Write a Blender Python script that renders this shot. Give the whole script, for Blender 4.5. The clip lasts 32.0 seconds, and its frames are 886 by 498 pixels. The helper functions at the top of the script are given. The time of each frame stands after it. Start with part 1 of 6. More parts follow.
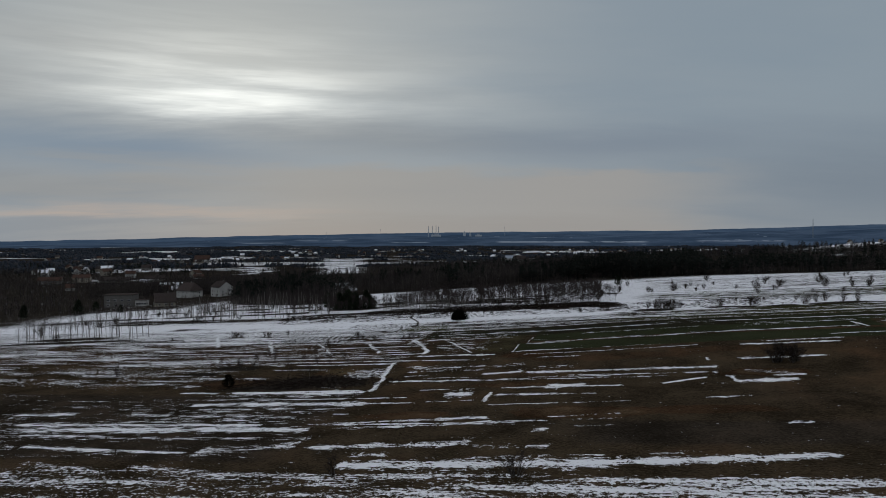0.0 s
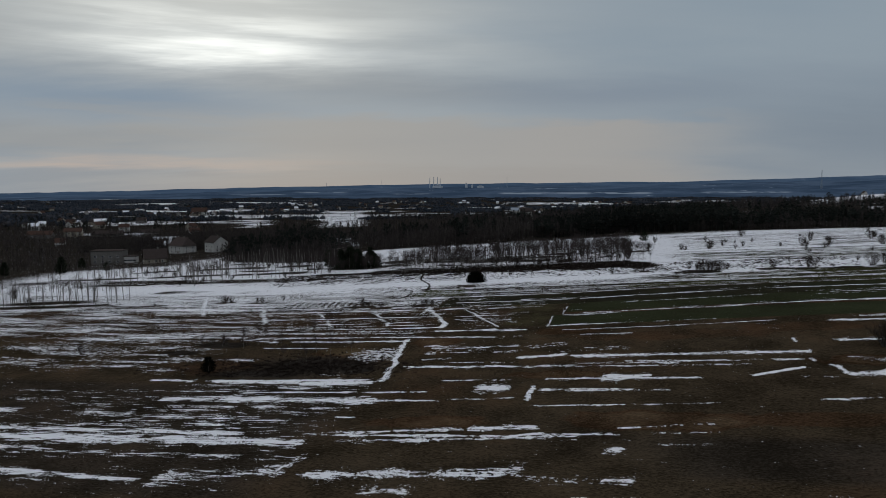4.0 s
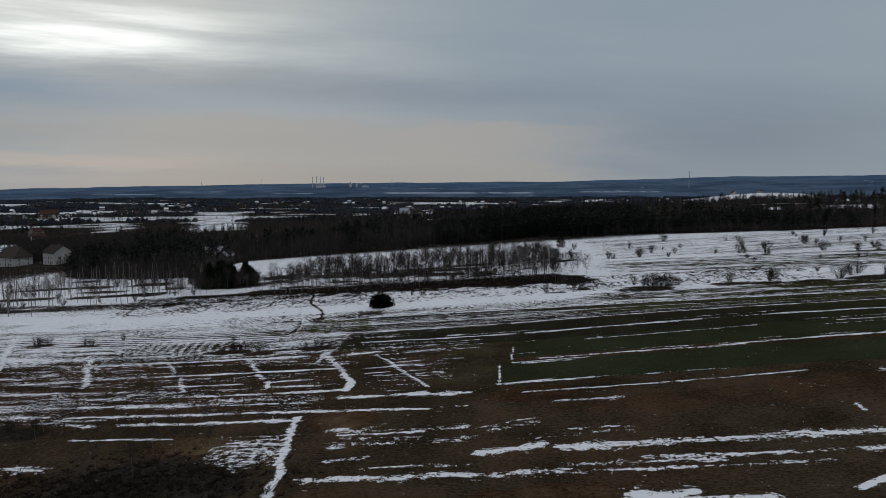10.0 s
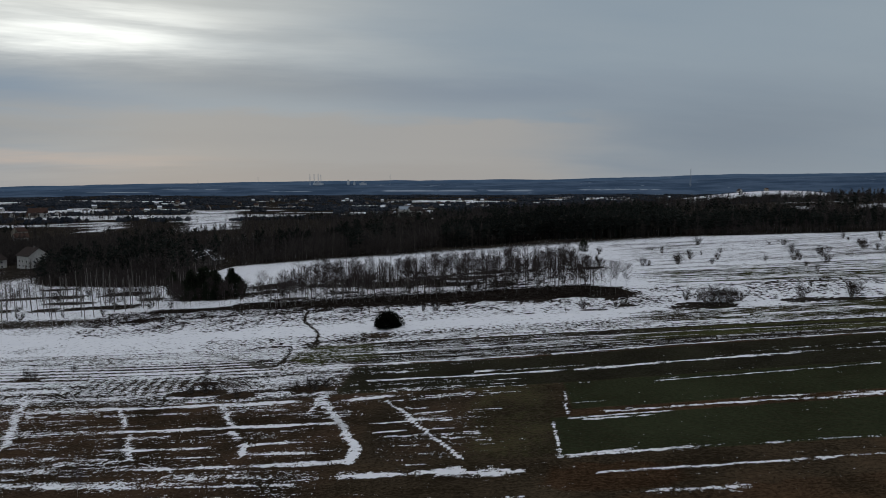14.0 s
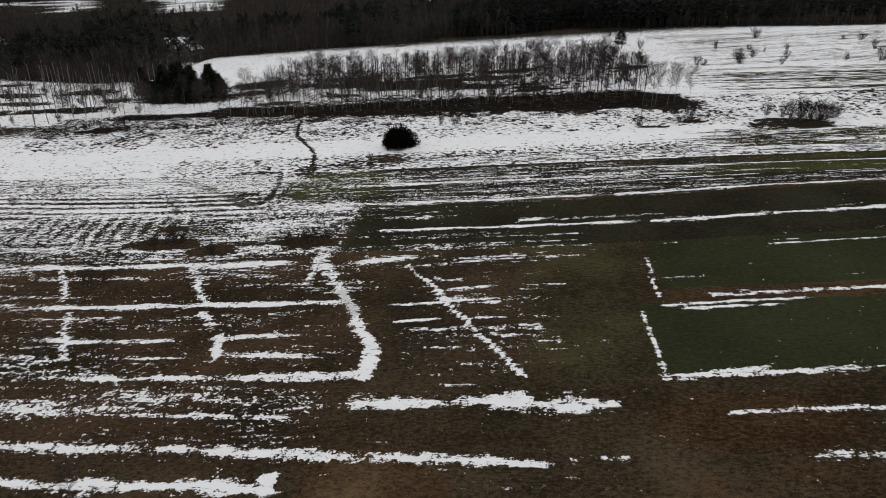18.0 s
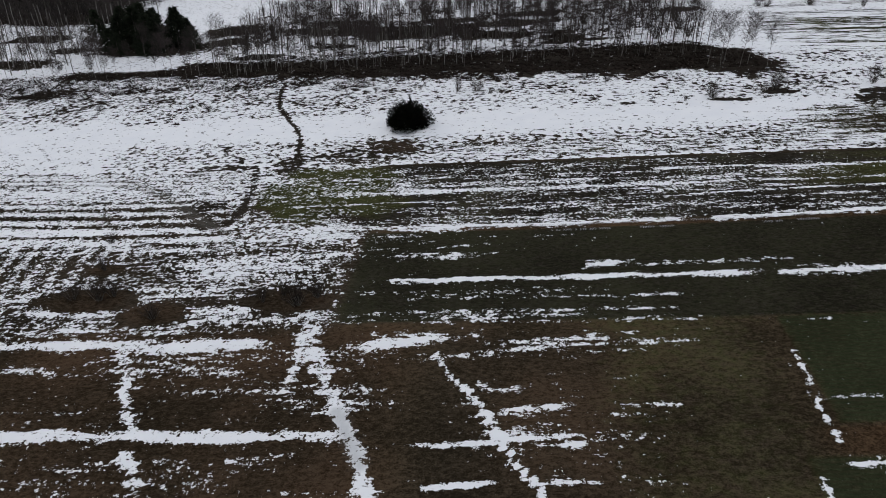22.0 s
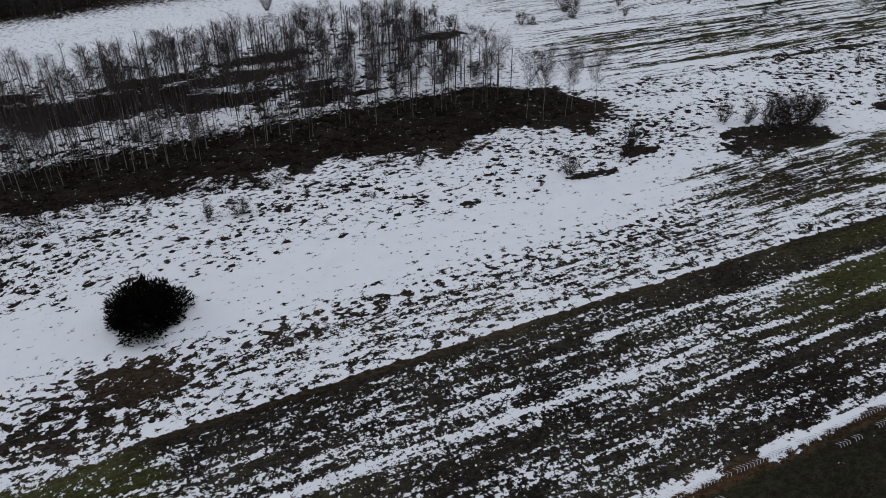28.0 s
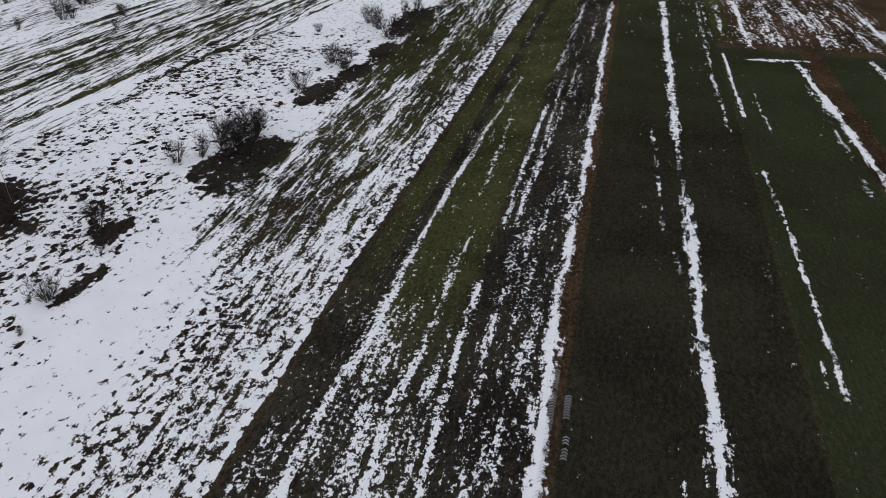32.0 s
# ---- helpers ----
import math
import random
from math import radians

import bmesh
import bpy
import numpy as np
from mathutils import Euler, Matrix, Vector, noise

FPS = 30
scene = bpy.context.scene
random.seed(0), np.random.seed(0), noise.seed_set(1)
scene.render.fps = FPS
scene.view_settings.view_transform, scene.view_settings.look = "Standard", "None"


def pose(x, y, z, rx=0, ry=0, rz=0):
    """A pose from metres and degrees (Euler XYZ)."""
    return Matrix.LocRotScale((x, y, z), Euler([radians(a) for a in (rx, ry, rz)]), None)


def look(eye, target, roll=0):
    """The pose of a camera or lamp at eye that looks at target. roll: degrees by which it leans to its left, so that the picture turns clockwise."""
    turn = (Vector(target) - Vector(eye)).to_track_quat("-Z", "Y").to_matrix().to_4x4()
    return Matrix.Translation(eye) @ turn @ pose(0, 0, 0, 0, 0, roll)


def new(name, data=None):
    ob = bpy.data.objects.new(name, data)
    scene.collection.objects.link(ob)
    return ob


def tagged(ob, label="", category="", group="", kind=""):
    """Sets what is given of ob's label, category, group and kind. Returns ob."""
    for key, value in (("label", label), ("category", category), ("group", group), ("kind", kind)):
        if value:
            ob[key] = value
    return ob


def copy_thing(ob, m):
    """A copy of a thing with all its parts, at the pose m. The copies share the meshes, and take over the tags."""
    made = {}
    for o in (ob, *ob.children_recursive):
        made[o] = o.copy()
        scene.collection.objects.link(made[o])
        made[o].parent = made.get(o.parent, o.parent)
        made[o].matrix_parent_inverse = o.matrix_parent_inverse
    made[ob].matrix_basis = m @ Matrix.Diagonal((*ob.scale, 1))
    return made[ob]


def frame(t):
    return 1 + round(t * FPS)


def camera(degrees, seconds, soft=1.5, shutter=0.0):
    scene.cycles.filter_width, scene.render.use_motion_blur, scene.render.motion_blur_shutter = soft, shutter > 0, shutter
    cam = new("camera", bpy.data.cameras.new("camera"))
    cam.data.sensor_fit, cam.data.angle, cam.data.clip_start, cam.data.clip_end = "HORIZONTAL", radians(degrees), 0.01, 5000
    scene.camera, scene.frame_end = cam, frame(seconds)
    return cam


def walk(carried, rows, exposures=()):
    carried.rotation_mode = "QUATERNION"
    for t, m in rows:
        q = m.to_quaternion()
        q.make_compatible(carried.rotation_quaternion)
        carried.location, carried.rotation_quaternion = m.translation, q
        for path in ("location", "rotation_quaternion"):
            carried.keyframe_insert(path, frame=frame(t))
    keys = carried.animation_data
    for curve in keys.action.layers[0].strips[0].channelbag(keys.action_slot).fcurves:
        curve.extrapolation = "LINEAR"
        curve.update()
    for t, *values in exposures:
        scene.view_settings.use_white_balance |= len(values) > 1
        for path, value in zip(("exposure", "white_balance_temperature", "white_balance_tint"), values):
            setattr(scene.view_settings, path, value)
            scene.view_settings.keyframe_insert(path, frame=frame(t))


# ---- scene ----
cam = camera(66.0, 32.0, 0.8)
PATH = [
    (0, pose(2.55, -31.23, 29.52, 89.13, 0.15, -0.25)),
    (0.5, pose(2.00, -27.71, 29.52, 89.11, 0.15, -0.25)),
    (1, pose(1.50, -24.06, 29.52, 89.11, 0.16, -0.25)),
    (1.5, pose(1.04, -20.61, 29.52, 89.10, 0.17, -0.24)),
    (1.6, pose(0.96, -19.92, 29.44, 86.30, 0.17, -0.15)),
    (1.7, pose(0.88, -19.24, 29.44, 85.75, 0.17, -0.05)),
    (1.8, pose(0.80, -18.56, 29.44, 85.45, 0.18, 0.00)),
    (1.9, pose(0.72, -17.92, 29.44, 85.25, 0.18, 0.02)),
    (2, pose(0.64, -17.25, 29.44, 85.20, 0.18, 0.03)),
    (2.5, pose(0.16, -13.68, 29.52, 85.17, 0.19, 0.00)),
    (4.5, pose(-2.10, 0.00, 29.99, 85.03, 0.20, -0.40)),
    (5, pose(-2.47, 3.78, 30.14, 85.01, 0.20, -1.60)),
    (5.5, pose(-2.83, 7.56, 30.12, 84.96, 0.21, -3.69)),
    (6, pose(-3.19, 11.16, 30.09, 84.97, 0.14, -8.18)),
    (6.5, pose(-3.37, 14.94, 30.08, 84.97, 0.16, -9.67)),
    (7, pose(-3.73, 18.36, 30.05, 84.97, 0.16, -9.67)),
    (8, pose(-4.28, 25.56, 30.20, 84.98, 0.16, -9.77)),
    (9, pose(-4.47, 32.76, 30.36, 84.98, 0.16, -9.77)),
    (10, pose(-4.47, 39.96, 30.36, 84.99, 0.16, -9.87)),
    (11, pose(-4.47, 46.98, 30.36, 84.89, 0.16, -9.87)),
    (12, pose(-4.29, 54.00, 30.37, 84.89, 0.26, -9.97)),
    (13, pose(-4.11, 61.02, 30.39, 84.89, 0.16, -9.97)),
    (14, pose(-4.11, 68.04, 30.39, 84.80, 0.16, -10.07)),
    (14.5, pose(-3.93, 71.46, 30.40, 84.80, 0.16, -10.07)),
    (16.5, pose(-3.74, 85.68, 30.23, 84.90, 0.06, -10.08)),
    (17, pose(-3.74, 88.92, 30.23, 84.20, 0.06, -10.08)),
    (17.5, pose(-3.55, 92.16, 30.07, 76.10, -0.14, -10.08)),
    (18, pose(-3.74, 95.40, 30.23, 67.20, -0.34, -10.08)),
    (18.5, pose(-3.57, 98.64, 30.43, 61.30, -0.44, -10.08)),
    (19, pose(-3.40, 102.06, 30.62, 61.31, -0.44, -10.18)),
    (20, pose(-3.04, 108.72, 30.64, 61.31, -0.44, -10.28)),
    (21, pose(-2.87, 115.38, 30.65, 61.32, -0.43, -10.38)),
    (22, pose(-2.34, 122.04, 30.87, 61.22, -0.23, -10.38)),
    (23, pose(-1.99, 128.88, 31.08, 61.24, -0.23, -10.58)),
    (24, pose(-1.45, 135.54, 31.11, 61.34, -0.13, -10.68)),
    (24.5, pose(-1.27, 138.78, 31.13, 61.35, -0.13, -10.78)),
    (26.5, pose(0.35, 151.74, 31.06, 61.49, 0.38, -11.37)),
    (27, pose(0.89, 154.98, 31.10, 61.38, 0.48, -17.15)),
    (27.5, pose(1.61, 158.40, 31.15, 61.29, 0.47, -24.93)),
    (28, pose(2.32, 161.46, 31.38, 61.14, 0.36, -35.82)),
    (28.5, pose(3.21, 164.52, 31.44, 60.93, 0.27, -47.02)),
    (29, pose(4.29, 167.40, 31.52, 60.80, 0.28, -58.02)),
    (29.5, pose(5.37, 170.10, 31.59, 60.74, 0.07, -69.05)),
    (30, pose(6.45, 172.44, 31.67, 60.84, -0.10, -79.88)),
    (30.5, pose(7.33, 174.24, 31.91, 60.70, -0.18, -87.41)),
    (31, pose(8.05, 176.04, 31.96, 60.60, -0.22, -89.71)),
    (31.5, pose(8.77, 177.30, 32.01, 60.60, -0.11, -89.81)),
    (32, pose(9.13, 178.02, 32.03, 60.70, -0.11, -89.91)),
]
walk(cam, PATH, [(0, -.60, 6500, 7.5), (1.5, -.58, 6500, 7.5), (2.0, -.58, 6500, 7.5), (4.5, -.50, 6500, 7.5), (16.8, -.44, 6500, 7.5), (17.4, -.2, 6700, 7.5), (18.0, .2, 7350, 7.5), (19, .2, 7300, 7.5), (20, .16, 7050, 8), (22, .13, 6750, 8.5), (23, .12, 6600, 8.5),
                 (25, .02, 6450, 9), (27, -.08, 6450, 9), (28.5, -.2, 6500, 9), (30, -.02, 6600, 10), (32, .08, 6700, 10.5)])

# ---- light ----
SUN_AZ, SUN_EL = 15.0, 11.5          # degrees left of the y axis, and up
sun_dir = Vector((-math.sin(radians(SUN_AZ)) * math.cos(radians(SUN_EL)), math.cos(radians(SUN_AZ)) * math.cos(radians(SUN_EL)), math.sin(radians(SUN_EL))))
sun = new("sun", bpy.data.lights.new("sun", "SUN"))
sun.data.energy, sun.data.angle, sun.data.color = 0.5, radians(25), (1.0, 0.94, 0.86)
sun.matrix_world = look((0, 0, 300), Vector((0, 0, 300)) - sun_dir)


class Nodes:
    """Short hand for node trees."""

    def __init__(self, tree):
        self.tree = tree
        tree.nodes.clear()

    def add(self, kind, props=None, **sockets):
        n = self.tree.nodes.new(kind)
        for k, v in (props or {}).items():
            setattr(n, k, v)
        for k, v in sockets.items():
            self.put(n.inputs[int(k[1:])] if k[0] == "i" and k[1:].isdigit() else n.inputs[k.replace("_", " ")], v)
        return n

    def put(self, socket, v):
        if isinstance(v, bpy.types.NodeSocket):
            self.tree.links.new(v, socket)
        else:
            socket.default_value = v

    def math(self, op, a, b=0.0, c=0.0, clamp=False):
        return self.add("ShaderNodeMath", {"operation": op, "use_clamp": clamp}, i0=a, i1=b, i2=c).outputs[0]

    def step(self, x, lo, hi):
        n = self.add("ShaderNodeMapRange", {"interpolation_type": "SMOOTHSTEP"}, i0=x, i1=lo, i2=hi)
        return n.outputs[0]

    def mix(self, f, a, b):
        n = self.add("ShaderNodeMix", {"data_type": "RGBA"})
        self.put(n.inputs[0], f)
        self.put(n.inputs[6], a)
        self.put(n.inputs[7], b)
        return n.outputs[2]

    def noise(self, vec, scale, detail=4.0, rough=0.55):
        return self.add("ShaderNodeTexNoise", None, Vector=vec, Scale=scale, Detail=detail, Roughness=rough).outputs[0]

    def mapping(self, vec, rot=(0, 0, 0), scale=(1, 1, 1), loc=(0, 0, 0)):
        return self.add("ShaderNodeMapping", None, Vector=vec, Rotation=rot, Scale=scale, Location=loc).outputs[0]


def rgb(r, g, b):
    return (r, g, b, 1.0)


# Overcast winter sky: a Nishita sky behind a closed, uneven cloud layer, brightest round the veiled sun.
world = bpy.data.worlds.new("world")
scene.world = world
world.use_nodes = True
N = Nodes(world.node_tree)
way = N.add("ShaderNodeTexCoord").outputs["Generated"]
sep = N.add("ShaderNodeSeparateXYZ", None, Vector=way)
up = N.math("MAXIMUM", sep.outputs[2], 0.0)
sky = N.add("ShaderNodeTexSky", {"sky_type": "NISHITA", "sun_disc": False, "sun_elevation": radians(SUN_EL), "sun_rotation": radians(-SUN_AZ)})
veil = N.add("ShaderNodeVectorMath", {"operation": "SCALE"}, i0=sky.outputs[0], Scale=0.0012).outputs[0]
# cloud sheet seen in perspective: the direction divided by its height
flat = N.math("ADD", up, 0.14)
plane = N.add("ShaderNodeCombineXYZ", None, X=N.math("DIVIDE", sep.outputs[0], flat), Y=N.math("DIVIDE", sep.outputs[1], flat), Z=0.0).outputs[0]
big = N.noise(N.mapping(plane, rot=(0, 0, 0.2), scale=(0.30, 0.42, 1), loc=(4.1, 1.7, 0)), 1.0, 2.5, 0.5)
small = N.noise(N.mapping(plane, rot=(0, 0, 0.1), scale=(0.55, 0.9, 1), loc=(1.3, 5.2, 0)), 1.3, 4.0, 0.5)
wisp = N.noise(N.mapping(plane, rot=(0, 0, 0.15), scale=(0.8, 2.2, 1), loc=(8.3, 2.2, 0)), 1.5, 5.0, 0.6)
cloud = N.math("ADD", N.math("MULTIPLY", big, 0.55), N.math("ADD", N.math("MULTIPLY", small, 0.28), N.math("MULTIPLY", wisp, 0.17)))
ramp = N.add("ShaderNodeValToRGB", None, Fac=cloud)
els = ramp.color_ramp.elements
els[0].position, els[0].color = 0.42, rgb(0.330, 0.392, 0.465)
els[1].position, els[1].color = 0.59, rgb(0.460, 0.500, 0.535)
mid = els.new(0.5)
mid.color = rgb(0.400, 0.447, 0.498)
lift = N.add("ShaderNodeMapRange", {"interpolation_type": "SMOOTHSTEP"}, i0=up, i1=0.25, i2=0.95, i3=1.08, i4=2.05).outputs[0]
high = N.step(up, 0.3, 0.7)
even = N.mix(high, ramp.outputs[0], rgb(0.374, 0.386, 0.432))
body = N.add("ShaderNodeVectorMath", {"operation": "SCALE"}, i0=even, Scale=lift).outputs[0]
# bearing (left positive) and height over the horizon, in degrees, stirred a little by the cloud noise
bearing = N.math("MULTIPLY", N.math("ARCTAN2", N.math("MULTIPLY", sep.outputs[0], -1.0), sep.outputs[1]), 57.3)
bearing = N.math("ADD", bearing, N.math("MULTIPLY", N.math("SUBTRACT", small, 0.5), 8.0))
rise = N.math("MULTIPLY", N.math("ARCSINE", sep.outputs[2]), 57.3)
rise = N.math("ADD", rise, N.math("MULTIPLY", N.math("SUBTRACT", wisp, 0.5), 1.8))


def bank(az, el, wide, above, below, force):
    """A soft cloud bank round a bearing and height."""
    da = N.math("POWER", N.math("DIVIDE", N.math("SUBTRACT", bearing, az), wide), 2.0)
    de = N.math("SUBTRACT", rise, el)
    de = N.math("ADD", N.math("DIVIDE", N.math("MAXIMUM", de, 0.0), above), N.math("DIVIDE", N.math("MINIMUM", de, 0.0), below))
    return N.math("MULTIPLY", N.math("EXPONENT", N.math("MULTIPLY", N.math("ADD", da, N.math("POWER", de, 2.0)), -1.0)), force)


# lumps of cloud by direction, for the ragged rims of the banks
lump = N.noise(N.mapping(way, scale=(4.5, 4.5, 15), loc=(2.2, 0.4, 1.1)), 1.0, 5.0, 0.55)
streaks = N.noise(N.mapping(way, rot=(0.05, 0, 0), scale=(3.0, 3.0, 42), loc=(0.3, 3.4, 0.7)), 1.0, 5.0, 0.55)


def shelf(az, wide, top, rag, soft, force):
    """A cloud bank with a ragged upper rim, down to the horizon."""
    rim_at = N.math("ADD", top, N.math("MULTIPLY", N.math("SUBTRACT", lump, 0.5), rag))
    over = N.math("SUBTRACT", rim_at, rise)
    da = N.math("EXPONENT", N.math("MULTIPLY", N.math("POWER", N.math("ABSOLUTE", N.math("DIVIDE", N.math("SUBTRACT", bearing, az), wide)), 3.0), -1.0))
    return N.math("MULTIPLY", N.math("MULTIPLY", N.step(over, 0.0, soft), da), force)


tone = body
for az, el, wide, above, below, force, col in (
        (-34, 12, 33, 22, 12, .80, (0.350, 0.430, 0.515)), (17, 15, 21, 9, 5, .78, (0.68, 0.685, 0.66)), (35, 11.0, 5, 1.6, 1.4, .5, (0.34, 0.36, 0.39)), (28, 14.5, 9, 1.2, 1.2, .4, (0.42, 0.435, 0.45)),
        (14, 8.7, 17, .9, .9, .40, (0.40, 0.415, 0.435)), (24, 6.9, 14, 1.7, 1.8, .85, (0.270, 0.365, 0.490)), (-13, 7.6, 15, 1.5, 1.3, .6, (0.28, 0.335, 0.425)), (2, 8.0, 9, .9, .9, .40, (0.33, 0.365, 0.41)),
        (-33, 4, 15, 3.5, 5, .75, (0.262, 0.312, 0.385)), (29, 3.9, 14, 1.3, 1.2, .55, (0.42, 0.415, 0.415))):
    tone = N.mix(bank(az, el, wide, above, below, force), tone, rgb(*col))
tone = N.mix(shelf(4, 13, 6.6, 3.2, 1.2, .85), tone, rgb(0.480, 0.468, 0.462))
tone = N.mix(shelf(-12, 10, 5.9, 3.6, 1.0, .85), tone, rgb(0.495, 0.473, 0.460))
tone = N.mix(shelf(6, 30, 2.7, 2.0, 1.8, .45), tone, rgb(0.425, 0.402, 0.392))
warm_band = N.math("MULTIPLY", N.math("ADD", bank(30, 2.0, 11, .55, .5, 1.0), bank(17, 1.9, 8, .8, .6, .55)), N.step(streaks, 0.40, 0.62))
tone = N.mix(N.math("MULTIPLY", warm_band, .75), tone, rgb(0.66, 0.555, 0.50))
tone = N.mix(N.math("MULTIPLY", bank(30, 4.6, 16, 2.0, 1.6, .5), N.step(streaks, 0.45, 0.6)), tone, rgb(0.46, 0.455, 0.45))
# the veiled sun: sharp lower edge, soft above
halo = N.math("ADD", bank(18.5, 11.0, 9.0, 3.0, 1.4, 0.78), bank(17.0, 11.6, 17.0, 5.5, 2.2, 0.22))
halo = N.math("MULTIPLY", halo, N.math("ADD", 0.05, N.math("ADD", N.math("MULTIPLY", wisp, 0.8), N.math("MULTIPLY", N.step(streaks, 0.3, 0.7), 0.85))))
halo_col = N.add("ShaderNodeVectorMath", {"operation": "SCALE"}, i0=(1.0, 0.99, 0.93), Scale=halo).outputs[0]
tot = N.add("ShaderNodeVectorMath", {"operation": "ADD"}, i0=tone, i1=halo_col).outputs[0]
tot = N.add("ShaderNodeVectorMath", {"operation": "ADD"}, i0=tot, i1=veil).outputs[0]
bg = N.add("ShaderNodeBackground", None, Color=tot, Strength=1.0)
N.add("ShaderNodeOutputWorld", None, Surface=bg.outputs[0])

# ---- plan ----
# u runs along the field strips (to the right of the flight), v across them (ahead).
STRIP = radians(14.0)
CU, SU = math.cos(STRIP), math.sin(STRIP)


def to_xy(u, v):
    return u * CU + v * SU, -u * SU + v * CU


def sstep(x, a, b):
    t = np.clip((x - a) / (b - a), 0, 1)
    return t * t * (3 - 2 * t)


def lattice(ix, iy):
    h = (ix * 374761393 + iy * 668265263) & 0x7FFFFFFF
    h = ((h ^ (h >> 13)) * 1274126177) & 0x7FFFFFFFFFFF
    return ((h ^ (h >> 16)) & 0xFFFF) / 65535.0


def vnoise(x, y, scale, octaves=3):
    """Value noise, 0 to 1, on arrays."""
    x, y, out, amp, tot = np.asarray(x) / scale, np.asarray(y) / scale, 0.0, 1.0, 0.0
    for k in range(octaves):
        ix, iy = np.floor(x).astype(np.int64), np.floor(y).astype(np.int64)
        fx, fy = x - ix, y - iy
        fx, fy = fx * fx * (3 - 2 * fx), fy * fy * (3 - 2 * fy)
        a = lattice(ix, iy) * (1 - fx) + lattice(ix + 1, iy) * fx
        b = lattice(ix, iy + 1) * (1 - fx) + lattice(ix + 1, iy + 1) * fx
        out = out + amp * (a * (1 - fy) + b * fy)
        tot += amp
        amp *= 0.5
        x, y = x * 2.03 + 17.3, y * 2.03 + 5.1
    return out / tot


def terrain(x, y):
    """Height of the ground: a slope that rises to the right, a valley beyond, and a rim of hills."""
    x, y = np.asarray(x, dtype=float), np.asarray(y, dtype=float)
    soft = np.where(x < -230, -230 + 110 * np.tanh((x + 230) / 110), np.where(x > 240, 240 + 90 * np.tanh((x - 240) / 90), x))
    v = x * SU + y * CU
    swell = (0.5 * sstep(v, 105, 130) + 1.1 * sstep(x, 15, 80) * sstep(v, 110, 140)) * (1 - sstep(v, 172, 192))
    near = 0.0699 * soft + swell
    r = np.hypot(x, y)
    az = np.degrees(np.arctan2(-x, y))
    w = sstep(r, 480, 1100)
    far = -10 + 10 * (vnoise(x, y, 420, 2) - 0.5)
    far = far + 33 * np.exp(-((az + 34.5) / 8) ** 2 - ((r - 1430) / 300) ** 2) + 21 * np.exp(-((az + 38) / 9) ** 2 - ((r - 850) / 260) ** 2)
    return near * (1 - w) + far * w


def ground_at(u, v):
    x, y = to_xy(u, v)
    return Vector((x, y, float(terrain(x, y))))


def bend(u):
    """How far the strips swing ahead where they run out to the left."""
    d = np.maximum(0.0, -55 - np.asarray(u, dtype=float))
    return np.where(d < 90, 0.0011 * d * d, 0.0011 * 8100 + 0.198 * (d - 90))


def settle(v):
    """Where a strip edge comes to lie on the swell of the ground."""
    return v - float(np.interp(v, [120, 130, 150, 172, 190], [0.2, 0.6, 0.85, 1.1, 0.0]))


def drift(u, v):
    """How the ploughed strips draw together to the right."""
    return -0.024 * np.clip(np.asarray(u, dtype=float) - 8, 0, 110) * sstep(v, 179, 188) * (1 - sstep(v, 194, 225))


# Lines of snow left along the strip edges: from u, v to u, v, half width, strength.
SNOW_NEAR = [
    (-98, 75.6, -47.4, 74.4, 0.86, 0.95), (-94.5, 72.3, -37.4, 71.6, 1.44, 1), (-91, 68.9, -72.3, 67.8, 1.21, 0.75), (-67.6, 67.2, -35.1, 66.8, 0.81, 0.72),
    (-83.8, 62.2, -52.2, 59.6, 0.71, 0.9), (-49.9, 60.2, -35.5, 64, 2.12, 0.8), (-33.1, 62.6, -14.2, 64.4, 1.07, 0.85), (-25.2, 55.3, -12, 55.5, 1.5, 0.95),
    (-25.2, 59.1, -19.3, 59.9, 0.8, 0.75), (-105.8, 82.8, -91.3, 82.5, 1.04, 0.85), (-80.1, 82.3, -44.9, 79.1, 1.6, 0.72), (-33.1, 72.4, -7, 75.2, 0.77, 0.85),
    (-38.8, 74.5, -17.3, 77.3, 0.53, 0.8), (-17.4, 77.5, -9.2, 78.4, 0.67, 0.95), (-8.8, 76, -4.6, 75.4, 0.5, 0.8), (-14, 63.8, -9.4, 65.7, 1.76, 0.95)]
SNOW_NEAR_MORE = [
    (-9, 63.4, 1.8, 63.6, 1.16, 0.75), (-12.1, 55.7, 11.7, 57.2, 1.51, 1.05), (11.7, 57.4, 36.5, 60.3, 1.17, 1.1), (-8, 58.2, 2.1, 59.7, 0.67, 0.75),
    (4.7, 59.9, 9.3, 60, 0.45, 0.75), (15, 60.5, 21.4, 61.7, 0.32, 0.85), (0.9, 78.4, 11.4, 80.1, 0.4, 0.85), (-76, 54.8, -58.5, 51, 1.07, 0.72),
    (-56.6, 53.8, -43.5, 52.1, 0.9, 0.7)]
SNOW_PATCH = [
    (-1, 71.2, 1, 71.8, 0.73, 1.1), (34.4, 74.2, 36.5, 75.2, 0.79, 1.1), (36.5, 74.1, 37.9, 75, 0.51, 1)]
